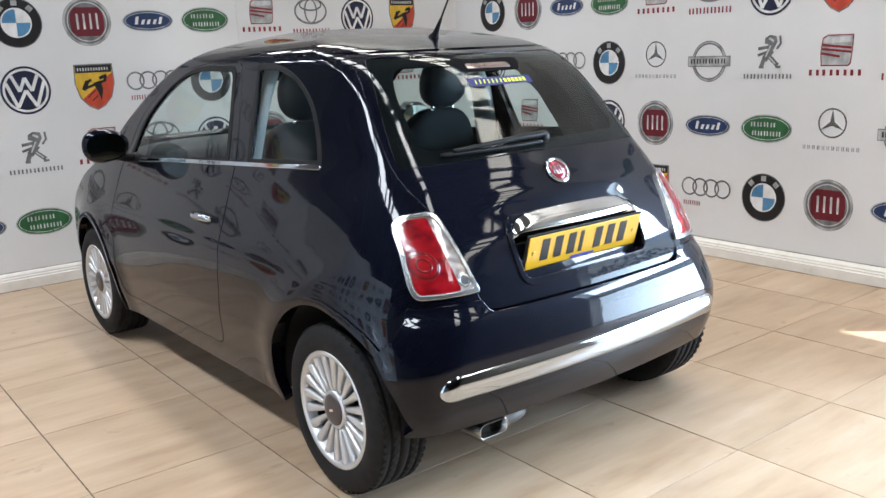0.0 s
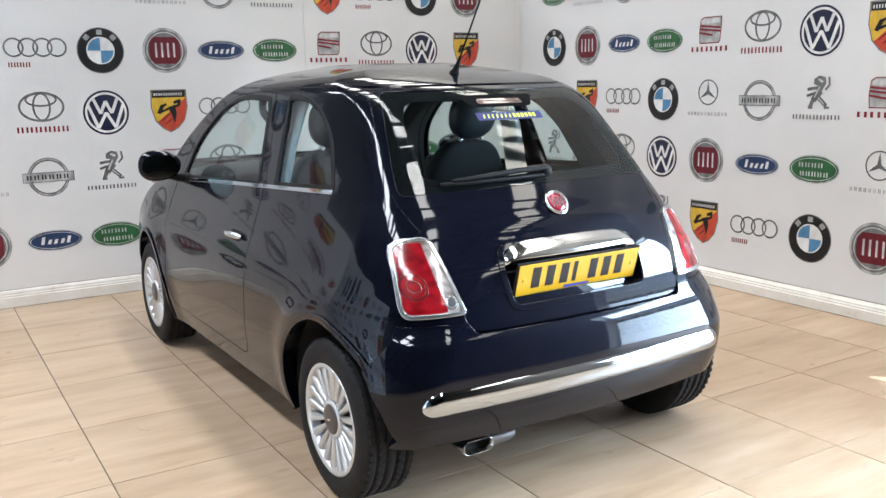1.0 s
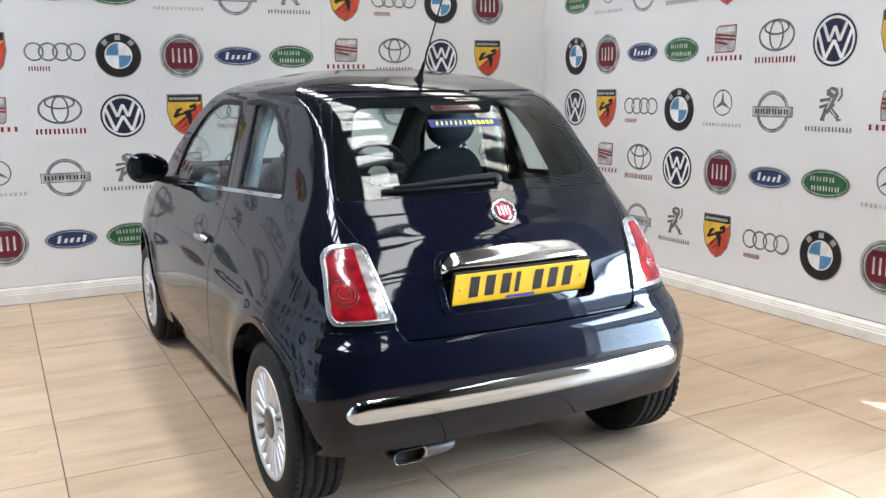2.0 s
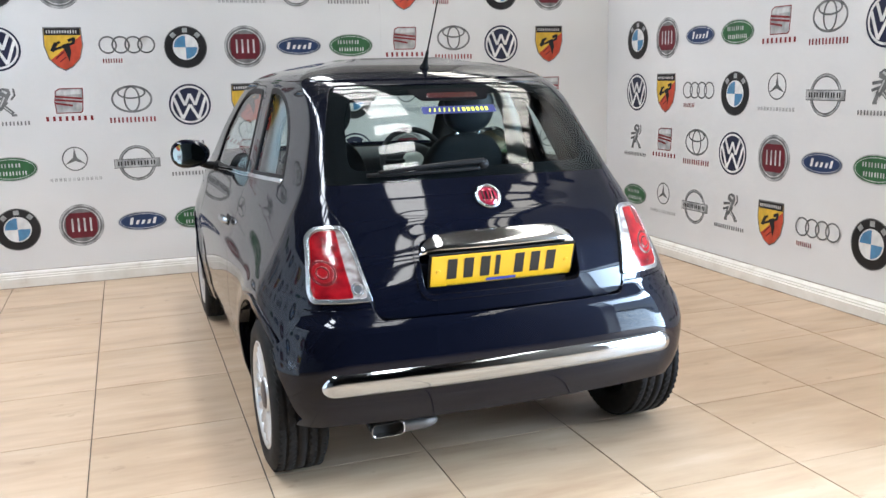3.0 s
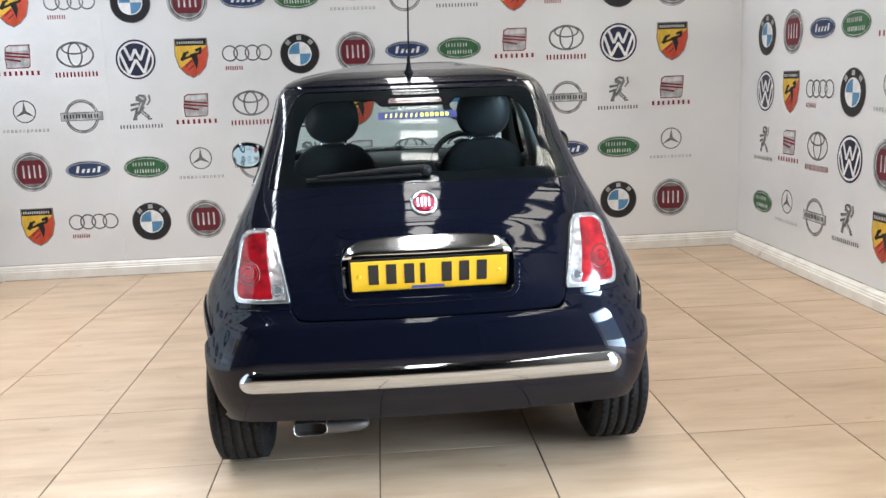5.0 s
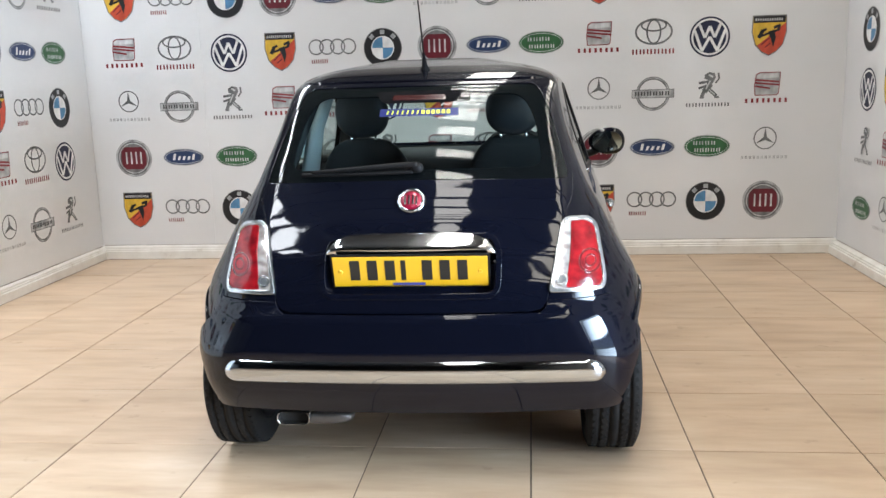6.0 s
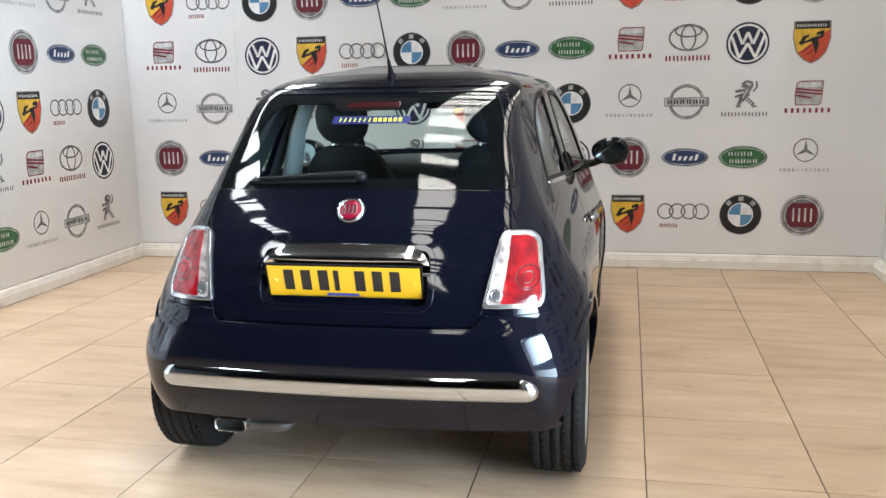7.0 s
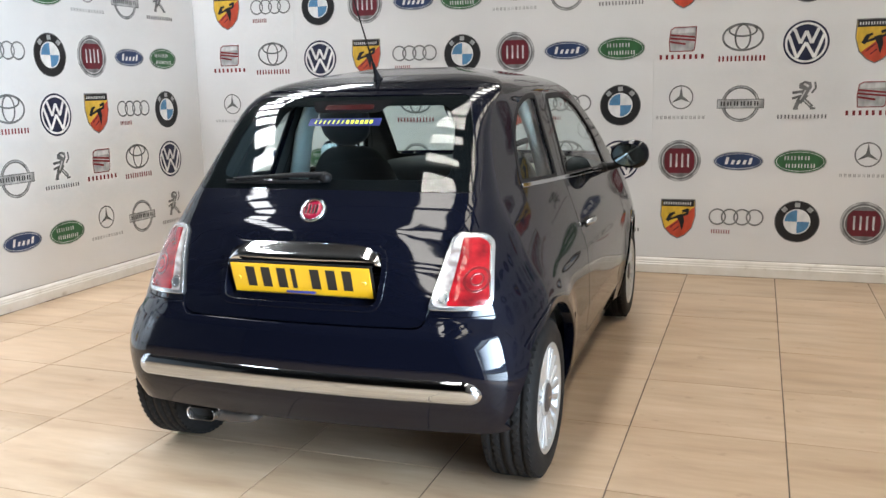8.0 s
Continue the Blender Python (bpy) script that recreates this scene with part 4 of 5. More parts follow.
# doors
win_side = rounded([(1.23, 0.992), (1.262, 1.143), (1.322, 1.336), (1.60, 1.342), (1.78, 1.312), (1.925, 1.252), (2.12, 1.125), (2.215, 0.945), (1.7, 0.968)], [0.02, 0.08, 0.03, 0.12, 0.12, 0.12, 0.1, 0.02, 0.1])
win_loop = [tuple(p) for p in from_side(fine(win_side, 0.014))]
shell("door", door_gap(door_loop, -0.0015), [win_loop], M["paint"], car, 0.0, 0.03, 0.022, "", M["lining"], True)
# window rubbers and panes
for nm, lp in (("window_seal", win_loop), ("quarter_window_seal", quarter_loop)):
    shell(nm, door_gap(lp, 0.004), [door_gap(lp, -0.015)], M["trim"], car, 0.0025, 0.02, 0.006, "black window rubber", None, True)
for nm, lp in (("door_glass", win_loop), ("quarter_glass", quarter_loop)):
    shell(nm, door_gap(lp, -0.004), [], M["glass"], car, -0.004, 0.04, 0, "clear green-tinted glass pane", None, True)
# bright strip along the window base
strip_side = fine([(0.648, 1.008), (1.19, 0.986), (1.733, 0.961), (2.2, 0.93), (2.2, 0.942), (1.733, 0.973), (1.19, 0.998), (0.648, 1.02)], 0.02)
shell("waist_moulding", [tuple(p) for p in from_side(strip_side)], [], M["chrome"], car, 0.006, 0.02, 0.006, "thin chrome waist moulding", None, True)

# tailgate with window opening and plate recess
hatch_l = [(-p[0], p[1]) for p in hatch_r[::-1]]
hatch_bottom = from_rear(fine([(-0.452, 0.64), (-0.435, 0.622), (-0.400, 0.6155), (0.400, 0.6155), (0.435, 0.622), (0.452, 0.64)], 0.015, False))
hatch_outer = [tuple(p) for p in hatch_bottom] + [tuple(p) for p in hatch_r[1:]] + [(u, TOP - 0.004) for u in np.linspace(hatch_r[-1][0], -hatch_r[-1][0], 50)][1:-1] + [tuple(p) for p in hatch_l[:-1]]
glass_rear = rounded([(-0.543, 1.023), (-0.000, 1.036), (0.543, 1.023), (0.528, 1.096), (0.487, 1.245), (0.440, 1.355), (-0.440, 1.355), (-0.487, 1.245), (-0.528, 1.096)], [0.02, 0.4, 0.02, 0.06, 0.06, 0.04, 0.04, 0.06, 0.06])
glass_loop = [tuple(p) for p in from_rear(fine(glass_rear, 0.014))]
recess_rear = rounded([(-0.286, 0.676), (0.286, 0.676), (0.291, 0.80), (0.278, 0.846), (-0.278, 0.846), (-0.291, 0.80)], [0.035, 0.035, 0.03, 0.03, 0.03, 0.03])
recess_loop = [tuple(p) for p in from_rear(fine(recess_rear, 0.012))]


def crease(v):
    # soft ledge across the tailgate above the boot handle
    x = raw(v[:, 0], v[:, 1])[:, 0]
    q = np.clip((0.40 - np.abs(x)) / 0.14, 0, 1)
    z = v[:, 1] - (0.922 - 0.10 * x ** 2)
    return 0.0035 * np.exp(-(z / np.where(z > 0, 0.016, 0.034)) ** 2) * q * q * (3 - 2 * q)


hatch = shell("tailgate", hatch_outer, [glass_loop, recess_loop], M["paint"], car, 0.0, 0.016, 0.042, "", M["lining"], swell=crease)
shell("recess_lip", door_gap(recess_loop, 0.016), [recess_loop], M["paint"], car, 0.0045, 0.012, 0.006, "raised lip round the plate recess")
shell("plate_recess", door_gap(recess_loop, 0.003), [], M["paint"], car, -0.044, 0.02, 0.004, "dark recess for the number plate")
frit_in = rounded([(-0.457, 1.068), (0.457, 1.068), (0.427, 1.244), (0.378, 1.321), (-0.378, 1.321), (-0.427, 1.244)], [0.05, 0.05, 0.1, 0.06, 0.06, 0.1])
frit_loop = [tuple(p) for p in from_rear(fine(frit_in, 0.014))]
shell("rear_window_border", door_gap(glass_loop, -0.003), [frit_loop], M["frit"], car, -0.004, 0.03, 0.004, "black printed border of the rear window")
shell("rear_window", door_gap(glass_loop, -0.003), [], M["rear_glass"], car, -0.0015, 0.04, 0, "tinted rear window")

# roof cap in level rings
zs = TOP + 0.004 + (1.4622 - TOP - 0.004) * np.sin(np.linspace(0, math.pi / 2, 26))
us = np.linspace(-UMAX, UMAX, 281)[:-1]
U, Z = np.meshgrid(us, zs)
RP, RN = surf(U, Z)
nu = len(us)
rv, rn = RP.reshape(-1, 3), RN.reshape(-1, 3)
rf_ = [(i * nu + k, i * nu + (k + 1) % nu, (i + 1) * nu + (k + 1) % nu, (i + 1) * nu + k) for i in range(len(zs) - 1) for k in range(nu)]
rf_.append(tuple((len(zs) - 1) * nu + k for k in range(nu)))
low, _ = surf(us, np.full(nu, TOP + 0.004), -0.02)
rv, rn = np.concatenate([rv, low]), np.concatenate([rn, -np.ones_like(low) * [0, 0, 1]])
b0 = len(zs) * nu
rf_ += [(k, b0 + k, b0 + (k + 1) % nu, (k + 1) % nu) for k in range(nu)]
obj("roof", rv, rf_, M["paint"], car, "", True, None, rn)
lin, lnn = surf(U[:20], Z[:20], -0.028)
obj("headlining", lin.reshape(-1, 3), [(i * nu + k, (i + 1) * nu + k, (i + 1) * nu + (k + 1) % nu, i * nu + (k + 1) % nu) for i in range(19) for k in range(nu)] + [tuple(19 * nu + k for k in range(nu))], M["lining"], car, "grey cloth headlining", True)

# windscreen
WV, WF = [], []
for z in np.linspace(0.998, TOP, 12):
    ue = np.interp(z, [p[1] for p in front_part[::-1]], [p[0] for p in front_part[::-1]])
    row = np.linspace(ue, UMAX, 12)
    a, _ = surf(row, np.full(12, z), -0.004)
    WV += [tuple(p) for p in a] + [(-p[0], p[1], p[2]) for p in a[::-1][1:]]
WF = [(i * 23 + k, i * 23 + k + 1, (i + 1) * 23 + k + 1, (i + 1) * 23 + k) for i in range(11) for k in range(22)]
obj("windscreen", WV, WF, M["glass"], car, "clear windscreen glass", True)

# rear bumper, fullest across the back and easing into the flanks
BUMPER_RISE = curve([(0.0, 0.037), (0.46, 0.037), (0.485, 0.0355), (0.59, 0.020), (0.61, 0.012), (0.632, 0.0), (1.6, 0.0)], 0.009)


def bumper_swell(v):
    rise = BUMPER_RISE(v[:, 1])
    q = np.clip((1.12 - np.abs(v[:, 0])) / 0.58, 0, 1)
    return rise * q * q * (3 - 2 * q)


bump_u = [(u, 0.609) for u in np.linspace(-solve_u(0.43, 0.609, 0, 0, A0 + A1), solve_u(0.43, 0.609, 0, 0, A0 + A1), 60)]
bump_corner = from_rear(fine([(0.430, 0.609), (0.448, 0.622), (0.460, 0.646)], 0.01, False))[1:]
bump_top = [(u, 0.648) for u in np.linspace(bump_corner[-1][0], seam_low[-1][0] - 0.002, 22)][1:]
bump_side = shift(seam_low[::-1][1:], -0.003)
arch_back = from_side([(ARCHES[0][0] + (ARCH_R - 0.022 * k / 14) * math.cos(radians(139 + 37 * k / 14)), ARCHES[0][1] + (ARCH_R - 0.022 * k / 14) * math.sin(radians(139 + 37 * k / 14))) for k in range(15)])
corner_low = from_side(spline([(ARCHES[0][0] + (ARCH_R - 0.022) * math.cos(radians(176)), ARCHES[0][1] + (ARCH_R - 0.022) * math.sin(radians(176))), (0.146, 0.302), (0.158, 0.290)], 6))[1:]
half = [tuple(p) for p in bump_corner] + bump_top + bump_side + [tuple(p) for p in arch_back] + [tuple(p) for p in corner_low]
low_run = [(u, 0.283 + 0.007 * (u / half[-1][0]) ** 2) for u in np.linspace(half[-1][0], -half[-1][0], 70)][1:-1]
bump_outer = bump_u + half + low_run + [(-p[0], p[1]) for p in half[::-1]]
shell("rear_bumper", bump_outer[::-1], [], M["paint"], car, 0.006, 0.028, 0.03, "", M["lining"], swell=bumper_swell)


# chrome strip on the bumper
def band(name, x_half, z_of, height, depth, material, parent, label, base=0.008, n=110, m=16, end=0.03, flat=0.55, lo=0.0, lean=0.0):
    xs = x_half * np.sin(np.linspace(-math.pi / 2, math.pi / 2, n + 1))
    d = np.clip((x_half - np.abs(xs)) / end, 0.0, 1.0)
    k = np.sqrt(1 - (1 - d) ** 2)
    h, dep = height * np.maximum(k, 0.02), depth * np.maximum(k, 0.05)
    z0 = z_of(xs) - lo * (1 - k) * height
    u = np.sign(xs) * solve_u(np.abs(xs), z0, 0, 0.0, A0 + A1)
    a = np.linspace(0, math.pi, m + 1)
    U = np.repeat(u[:, None], m + 1, 1)
    Z = z0[:, None] - np.cos(a)[None] * h[:, None] / 2
    rise = (0.006 + bumper_swell(np.stack([U.ravel(), Z.ravel()], -1)) - 0.008).reshape(U.shape) if base is None else base
    p, _ = surf(U, Z, rise + lean * (z0[:, None] - Z) + dep[:, None] * (np.sin(a) ** flat)[None])
    w = m + 1
    faces = [(i * w + j, (i + 1) * w + j, (i + 1) * w + j + 1, i * w + j + 1) for i in range(n) for j in range(m)]
    return obj(name, p.reshape(-1, 3), faces, material, parent, label, True)


band("bumper_strip", 0.634, lambda x: 0.430 - 0.004 * (x / 0.6) ** 2, 0.080, 0.024, M["chrome"], car, "curved chrome strip across the rear bumper", base=None, end=0.045, flat=1.0, lean=0.12)


def boot_handle(half=0.288, low=0.798, n=110, m=18):
    """Wide bar over the plate: straight lower edge, gently arched top, rounded ends."""
    xs = half * np.sin(np.linspace(-math.pi / 2, math.pi / 2, n + 1))
    d = np.clip((half - np.abs(xs)) / 0.085, 0.0, 1.0)
    k = np.maximum(np.sqrt(1 - (1 - d) ** 2), 0.03)
    top = 0.874 - 0.13 * xs ** 2
    v = (1 - np.cos(np.linspace(0, math.pi, m + 1))) / 2
    Z = low + ((top - low) * k)[:, None] * v[None]
    X = np.repeat(xs[:, None], m + 1, 1)
    U = np.sign(X) * solve_u(np.abs(X), Z, 0, 0.0, A0 + A1)
    bulge = np.sin(math.pi * np.clip(v, 0, 1) ** 0.62) ** 0.75
    p, _ = surf(U, Z, -0.005 + 0.029 * (k ** 0.8)[:, None] * bulge[None])
    w = m + 1
    faces = [(i * w + j, (i + 1) * w + j, (i + 1) * w + j + 1, i * w + j + 1) for i in range(n) for j in range(m)]
    return obj("boot_handle", p.reshape(-1, 3), faces, M["satin"], car, "chrome boot handle above the number plate", True)


boot_handle()


# tail lamps: bright housing, red lens with a round reflector, clear inner part
def tail_lamp(side):
    lamp = empty("tail_lamp", None, car)
    tagged(lamp, "tail lamp with red and clear lens in a bright surround")
    L = lambda pts, r: [(side * p[0], p[1]) for p in from_rear(fine(rounded(pts, r), 0.008))]
    housing = L([(0.462, 0.674), (0.642, 0.67), (0.651, 0.7024), (0.628, 0.8681), (0.599, 0.8947), (0.528, 0.9002), (0.509, 0.8881)], [0.012, 0.03, 0.03, 0.035, 0.03, 0.03, 0.03])
    inner = L([(0.477, 0.6863), (0.632, 0.6823), (0.640, 0.7055), (0.618, 0.8647), (0.594, 0.8849), (0.534, 0.889), (0.518, 0.8779)], [0.012, 0.025, 0.025, 0.03, 0.025, 0.02, 0.02])
    red = L([(0.520, 0.6872), (0.631, 0.6843), (0.638, 0.7065), (0.616, 0.8628), (0.592, 0.8829), (0.541, 0.8862), (0.537, 0.80)], [0.006, 0.025, 0.025, 0.03, 0.02, 0.008, 0.08])
    if side < 0:
        housing, inner, red = housing[::-1], inner[::-1], red[::-1]
    shell("lamp_surround", housing, [grow_list(inner, 0.0035)], M["lamp_rim"], lamp, 0.012, 0.012, 0.018, "bright silver lamp surround")
    shell("clear_lens", grow_list(inner, 0.0055), [], M["clear_lens"], lamp, 0.006, 0.012, 0, "clear inner lens")
    shell("red_lens", red, [], M["red_lens"], lamp, 0.0095, 0.012, 0.004, "red lens")
    # round reflector: dark groove, red dish and a smaller raised eye; reversing lamp in the clear corner
    for name, cx, cz, r, bore, off, mt in (("reflector_groove", 0.597, 0.760, 0.037, 0.030, 0.0115, "deep_red"), ("reflector", 0.597, 0.760, 0.030, 0.0, 0.0128, "red_lens"),
                                           ("reflector_ring", 0.597, 0.760, 0.019, 0.016, 0.0138, "deep_red"), ("reversing_ring", 0.503, 0.711, 0.019, 0.014, 0.0105, "lamp_rim"),
                                           ("reversing_lamp", 0.503, 0.711, 0.014, 0.0, 0.0095, "lamp_grey")):
        circ = [(cx + r * math.cos(a), cz + r * math.sin(a)) for a in np.linspace(0, 2 * math.pi, 33)[:-1]]
        hole = [(cx + bore * math.cos(a), cz + bore * math.sin(a)) for a in np.linspace(0, 2 * math.pi, 33)[:-1]]
        holes = [[(side * p[0], p[1]) for p in from_rear(hole)]] if bore else []
        lp = [(side * p[0], p[1]) for p in from_rear(circ)]
        shell(name, lp, holes, M[mt], lamp, off, 0.01, 0.004)
    return lamp


def grow_list(loop, d):
    return [tuple(p) for p in grow(loop, d)]


tail_lamp(1)
tail_lamp(-1)

# number plate, slightly tilted in its recess; characters as plain bars
plate_m = pose(0.002, 0.079, 0.748, 16, 0, 0)
plate = empty("number_plate", plate_m, car)
tagged(plate, "yellow number plate with black bars")
part("plate_board", box_bm(-0.26, 0.26, -0.002, 0.002, -0.0555, 0.0555, 0.0015), M["plate_yellow"], plate)
part("plate_backing", box_bm(-0.268, 0.268, 0.0025, 0.008, -0.062, 0.062, 0.002), M["trim"], plate, "black plate backing")
for k, x in enumerate((-0.186, -0.127, -0.067, -0.022, 0.058, 0.117, 0.176)):
    w = 0.017 if k == 3 else 0.034
    part("plate_bar", box_bm(x - w / 2, x + w / 2, -0.0032, -0.0021, -0.031, 0.043), M["plate_black"], plate, "plain black bar")
part("dealer_bar", box_bm(-0.06, 0.05, -0.0032, -0.0021, -0.05, -0.041), M["plate_blue"], plate, "thin blue bar")
part("plate_border", box_bm(-0.2, 0.24, -0.003, -0.0021, -0.0525, -0.0515), M["plate_black"], plate)
for x in (-0.235, 0.235):
    bm = bmesh.new()
    bmesh.ops.create_cone(bm, cap_ends=True, segments=16, radius1=0.008, radius2=0.006, depth=0.003, matrix=Matrix.Translation((x, -0.0035, 0)) @ Matrix.Rotation(radians(90), 4, "X"))
    part("screw_cap", bm, M["plate_yellow"], plate)

# round badge on the tailgate
bp, bn = surf(np.array([0.0]), np.array([0.968]), 0.0)
bq = Vector(bn[0]).to_track_quat("X", "Z").to_matrix().to_4x4()
badge = empty("badge", Matrix.Translation(bp[0]) @ bq, car)
tagged(badge, "round chrome badge with a dark red face")
lathe("badge_rim", [(0.0, 0.048), (0.006, 0.048), (0.010, 0.044), (0.009, 0.038), (0.005, 0.036), (0.0, 0.036)], 48, M["chrome"], badge, closed=True)
lathe("badge_face", [(0.0005, 0.0), (0.0005, 0.038), (0.0065, 0.036), (0.008, 0.02), (0.0085, 0.0005)], 40, M["badge_red"], badge)
for x in (-0.021, -0.0075, 0.0055, 0.0175):
    part("badge_bar", box_bm(0.008, 0.0105, x - 0.0028, x + 0.0028, -0.017, 0.018, 0.0008, 1), M["chrome"], badge, "chrome bar")

# high stop lamp in its black housing, dealer strip and wiper on the rear window
hs = [tuple(p) for p in from_rear(fine(rounded([(-0.13, 1.292), (0.13, 1.292), (0.17, 1.335), (-0.17, 1.335)], 0.015), 0.012))]
housing = shell("stop_lamp_housing", hs, [], M["frit"], car, -0.0005, 0.02, 0, "black stop lamp housing")
sl = [tuple(p) for p in from_rear(fine(rounded([(-0.10, 1.304), (0.10, 1.304), (0.095, 1.320), (-0.095, 1.320)], 0.006), 0.01))]
shell("stop_lamp", sl, [], M["dark_red"], housing, 0.0005, 0.02, 0.003, "dark red high stop lamp")
st = [tuple(p) for p in from_rear(fine([(-0.14, 1.246), (0.15, 1.246), (0.149, 1.272), (-0.139, 1.272)], 0.012))]
sticker = shell("window_sticker", st, [], M["sticker_blue"], car, 0.0005, 0.02, 0, "dark blue strip sticker with yellow bars")
for k in range(13):
    x0 = -0.115 + k * 0.0185
    lp = [tuple(p) for p in from_rear(fine([(x0, 1.2525), (x0 + (0.006 if k < 7 else 0.012), 1.2525), (x0 + (0.009 if k < 7 else 0.012), 1.2655), (x0 + (0.004 if k < 7 else 0.0), 1.2655)], 0.01))]
    shell("sticker_bar", lp, [], M["sticker_yellow"], sticker, 0.0012, 0.02, 0, "yellow bar")


def on_window(pts, off):
    p = from_rear(pts)
    return [tuple(q) for q in surf(p[:, 0], p[:, 1], off)[0]]


arm = spline(on_window([(0.016, 1.070), (-0.10, 1.067), (-0.24, 1.058), (-0.36, 1.050)], 0.022), 6)
wiper = tube("rear_wiper", arm, [0.016 - 0.0005 * k for k in range(len(arm))], M["trim"], car, "black rear wiper arm", 10, 0.75)
tube("wiper_blade", spline(on_window([(-0.40, 1.047), (-0.25, 1.049), (-0.10, 1.052), (0.0, 1.055)], 0.010), 6), 0.007, M["trim"], wiper, "black rubber blade", 8)
blob("wiper_pivot", on_window([(0.014, 1.066)], 0.012)[0], (0.022, 0.022, 0.018), M["trim"], wiper, 2.4, "", 20, 10)

# roof aerial, raked backwards
ap = surf(np.array([0.0]), np.array([1.4155]), 0.0)[0][0]
aerial = empty("aerial", pose(-0.005, float(ap[1]), 1.413, 35, 0, 0), car)
tagged(aerial, "black whip aerial raked back on the roof")
foot = lathe("aerial_base", [(-0.02, 0.0), (-0.02, 0.024), (0.004, 0.02), (0.02, 0.012), (0.05, 0.0075), (0.08, 0.0055), (0.085, 0.0)], 20, M["trim"], aerial)
foot.matrix_basis = pose(0, 0, 0, 0, -90, 0)
tube("aerial_rod", [(0, 0, 0.08), (0, 0, 0.54)], [0.0035, 0.002], M["trim"], aerial, "", 8)

# door handles, mirrors, side repeaters
for s in (1, -1):
    handle = empty("door_handle", None, car)
    tagged(handle, "chrome door handle")
    pts = []
    for y in np.linspace(1.225, 1.40, 9):
        uu = solve_u(y, 0.786, 1, 0.02, UMAX - 0.02)
        k = (y - 1.3125) / 0.0875
        q = surf(np.array([float(uu)]), np.array([0.786]), 0.026 - 0.014 * k * k)[0][0]
        pts.append((s * q[0], q[1], q[2]))
    tube("grip", pts, [0.007, 0.012, 0.014, 0.015, 0.015, 0.015, 0.014, 0.012, 0.007], M["chrome"], handle, "", 12, 1.0)
    # flat black patch on the door skin as the shade of the hand hollow
    cup = [(s * p[0], p[1]) for p in from_side(fine(rounded([(1.25, 0.766), (1.375, 0.766), (1.375, 0.806), (1.25, 0.806)], 0.018), 0.01))]
    shell("handle_cup", cup if s > 0 else cup[::-1], [], M["gap"], handle, 0.0012, 0.02, 0, "black patch for the shaded hollow behind the handle")

    mir = empty("door_mirror", None, car)
    tagged(mir, "navy door mirror on a black stalk")
    c = (s * 0.838, 2.12, 1.018)
    head = pose(0, 0, 0, 0, 0, -2 if s > 0 else -13)
    bowl = lambda v: head @ Vector((v.x, v.y * (1.0 if v.y > 0 else 0.45), v.z * (1.0 + 0.15 * v.x * s / 0.1)))
    blob("mirror_shell", c, (0.098, 0.10, 0.072), M["paint"], mir, 2.25, "", 36, 20, bowl)
    verts = [c] + [(0.080 * math.copysign(abs(math.cos(a)) ** 0.88, math.cos(a)), 0.0, 0.056 * math.copysign(abs(math.sin(a)) ** 0.88, math.sin(a))) for a in np.linspace(0, 2 * math.pi, 37)[:-1]]
    verts = [(x, 0.45 * (x * x + z * z), z) for x, _, z in [(0, 0, 0)] + [(k * p[0], 0, k * p[2]) for k in (0.5, 1.0) for p in verts[1:]]]
    turn = Matrix.Translation(c) @ head @ pose(0, -0.049, 0, 3 if s > 0 else -2, 0, -5)
    verts = [tuple(turn @ Vector(p)) for p in verts]
    face = [(0, 1 + k, 1 + (k + 1) % 36) for k in range(36)] + [(1 + k, 37 + k, 37 + (k + 1) % 36, 1 + (k + 1) % 36) for k in range(36)]
    obj("mirror_glass", verts, face, M["mirror"], mir, "convex mirror glass", True)
    tube("mirror_stalk", [(s * 0.69, 2.14, 0.945), (s * 0.755, 2.135, 0.955), (s * 0.80, 2.13, 0.975)], [0.035, 0.028, 0.03], M["trim"], mir, "black mirror stalk", 14, 0.7)
    blob("mirror_foot", (s * 0.70, 2.14, 0.945), (0.03, 0.06, 0.028), M["trim"], mir, 2.3)

# wheel arch lips and liners
for s in (1, -1):
    for (ay, az), (a0, a1) in zip(ARCHES, ((-14, 176), (-14, 194))):
        lip = [arc(ay, az, rr, a0, a1, 48) for rr in (ARCH_R - 0.004, ARCH_R + 0.014)]
        lp = lip[0] + lip[1][::-1]
        lp = [(s * p[0], p[1]) for p in from_side(lp)]
        shell("arch_lip", lp if s > 0 else lp[::-1], [], M["paint"], car, 0.008, 0.02, 0.04, "painted wheel arch lip")
        verts, faces = [], []
        ring = arc(ay, az, ARCH_R + 0.012, -8, 172 if ay < 1 else 188, 40)
        for y, z in ring:
            xo = 0.74 if y > ay - 0.15 or ay > 1 else 0.66
            verts += [(s * xo, y, z), (s * 0.50, y, z)]
        for k in range(40):
            faces.append((2 * k, 2 * k + 1, 2 * k + 3, 2 * k + 2))
        n0 = len(verts)
        verts += [(s * 0.50, ay, az)]
        faces += [(2 * k + 1, n0, 2 * k + 3) for k in range(40)]
        obj("wheel_arch_liner", verts, faces, M["gap"], car, "black wheel arch liner")

# wheels


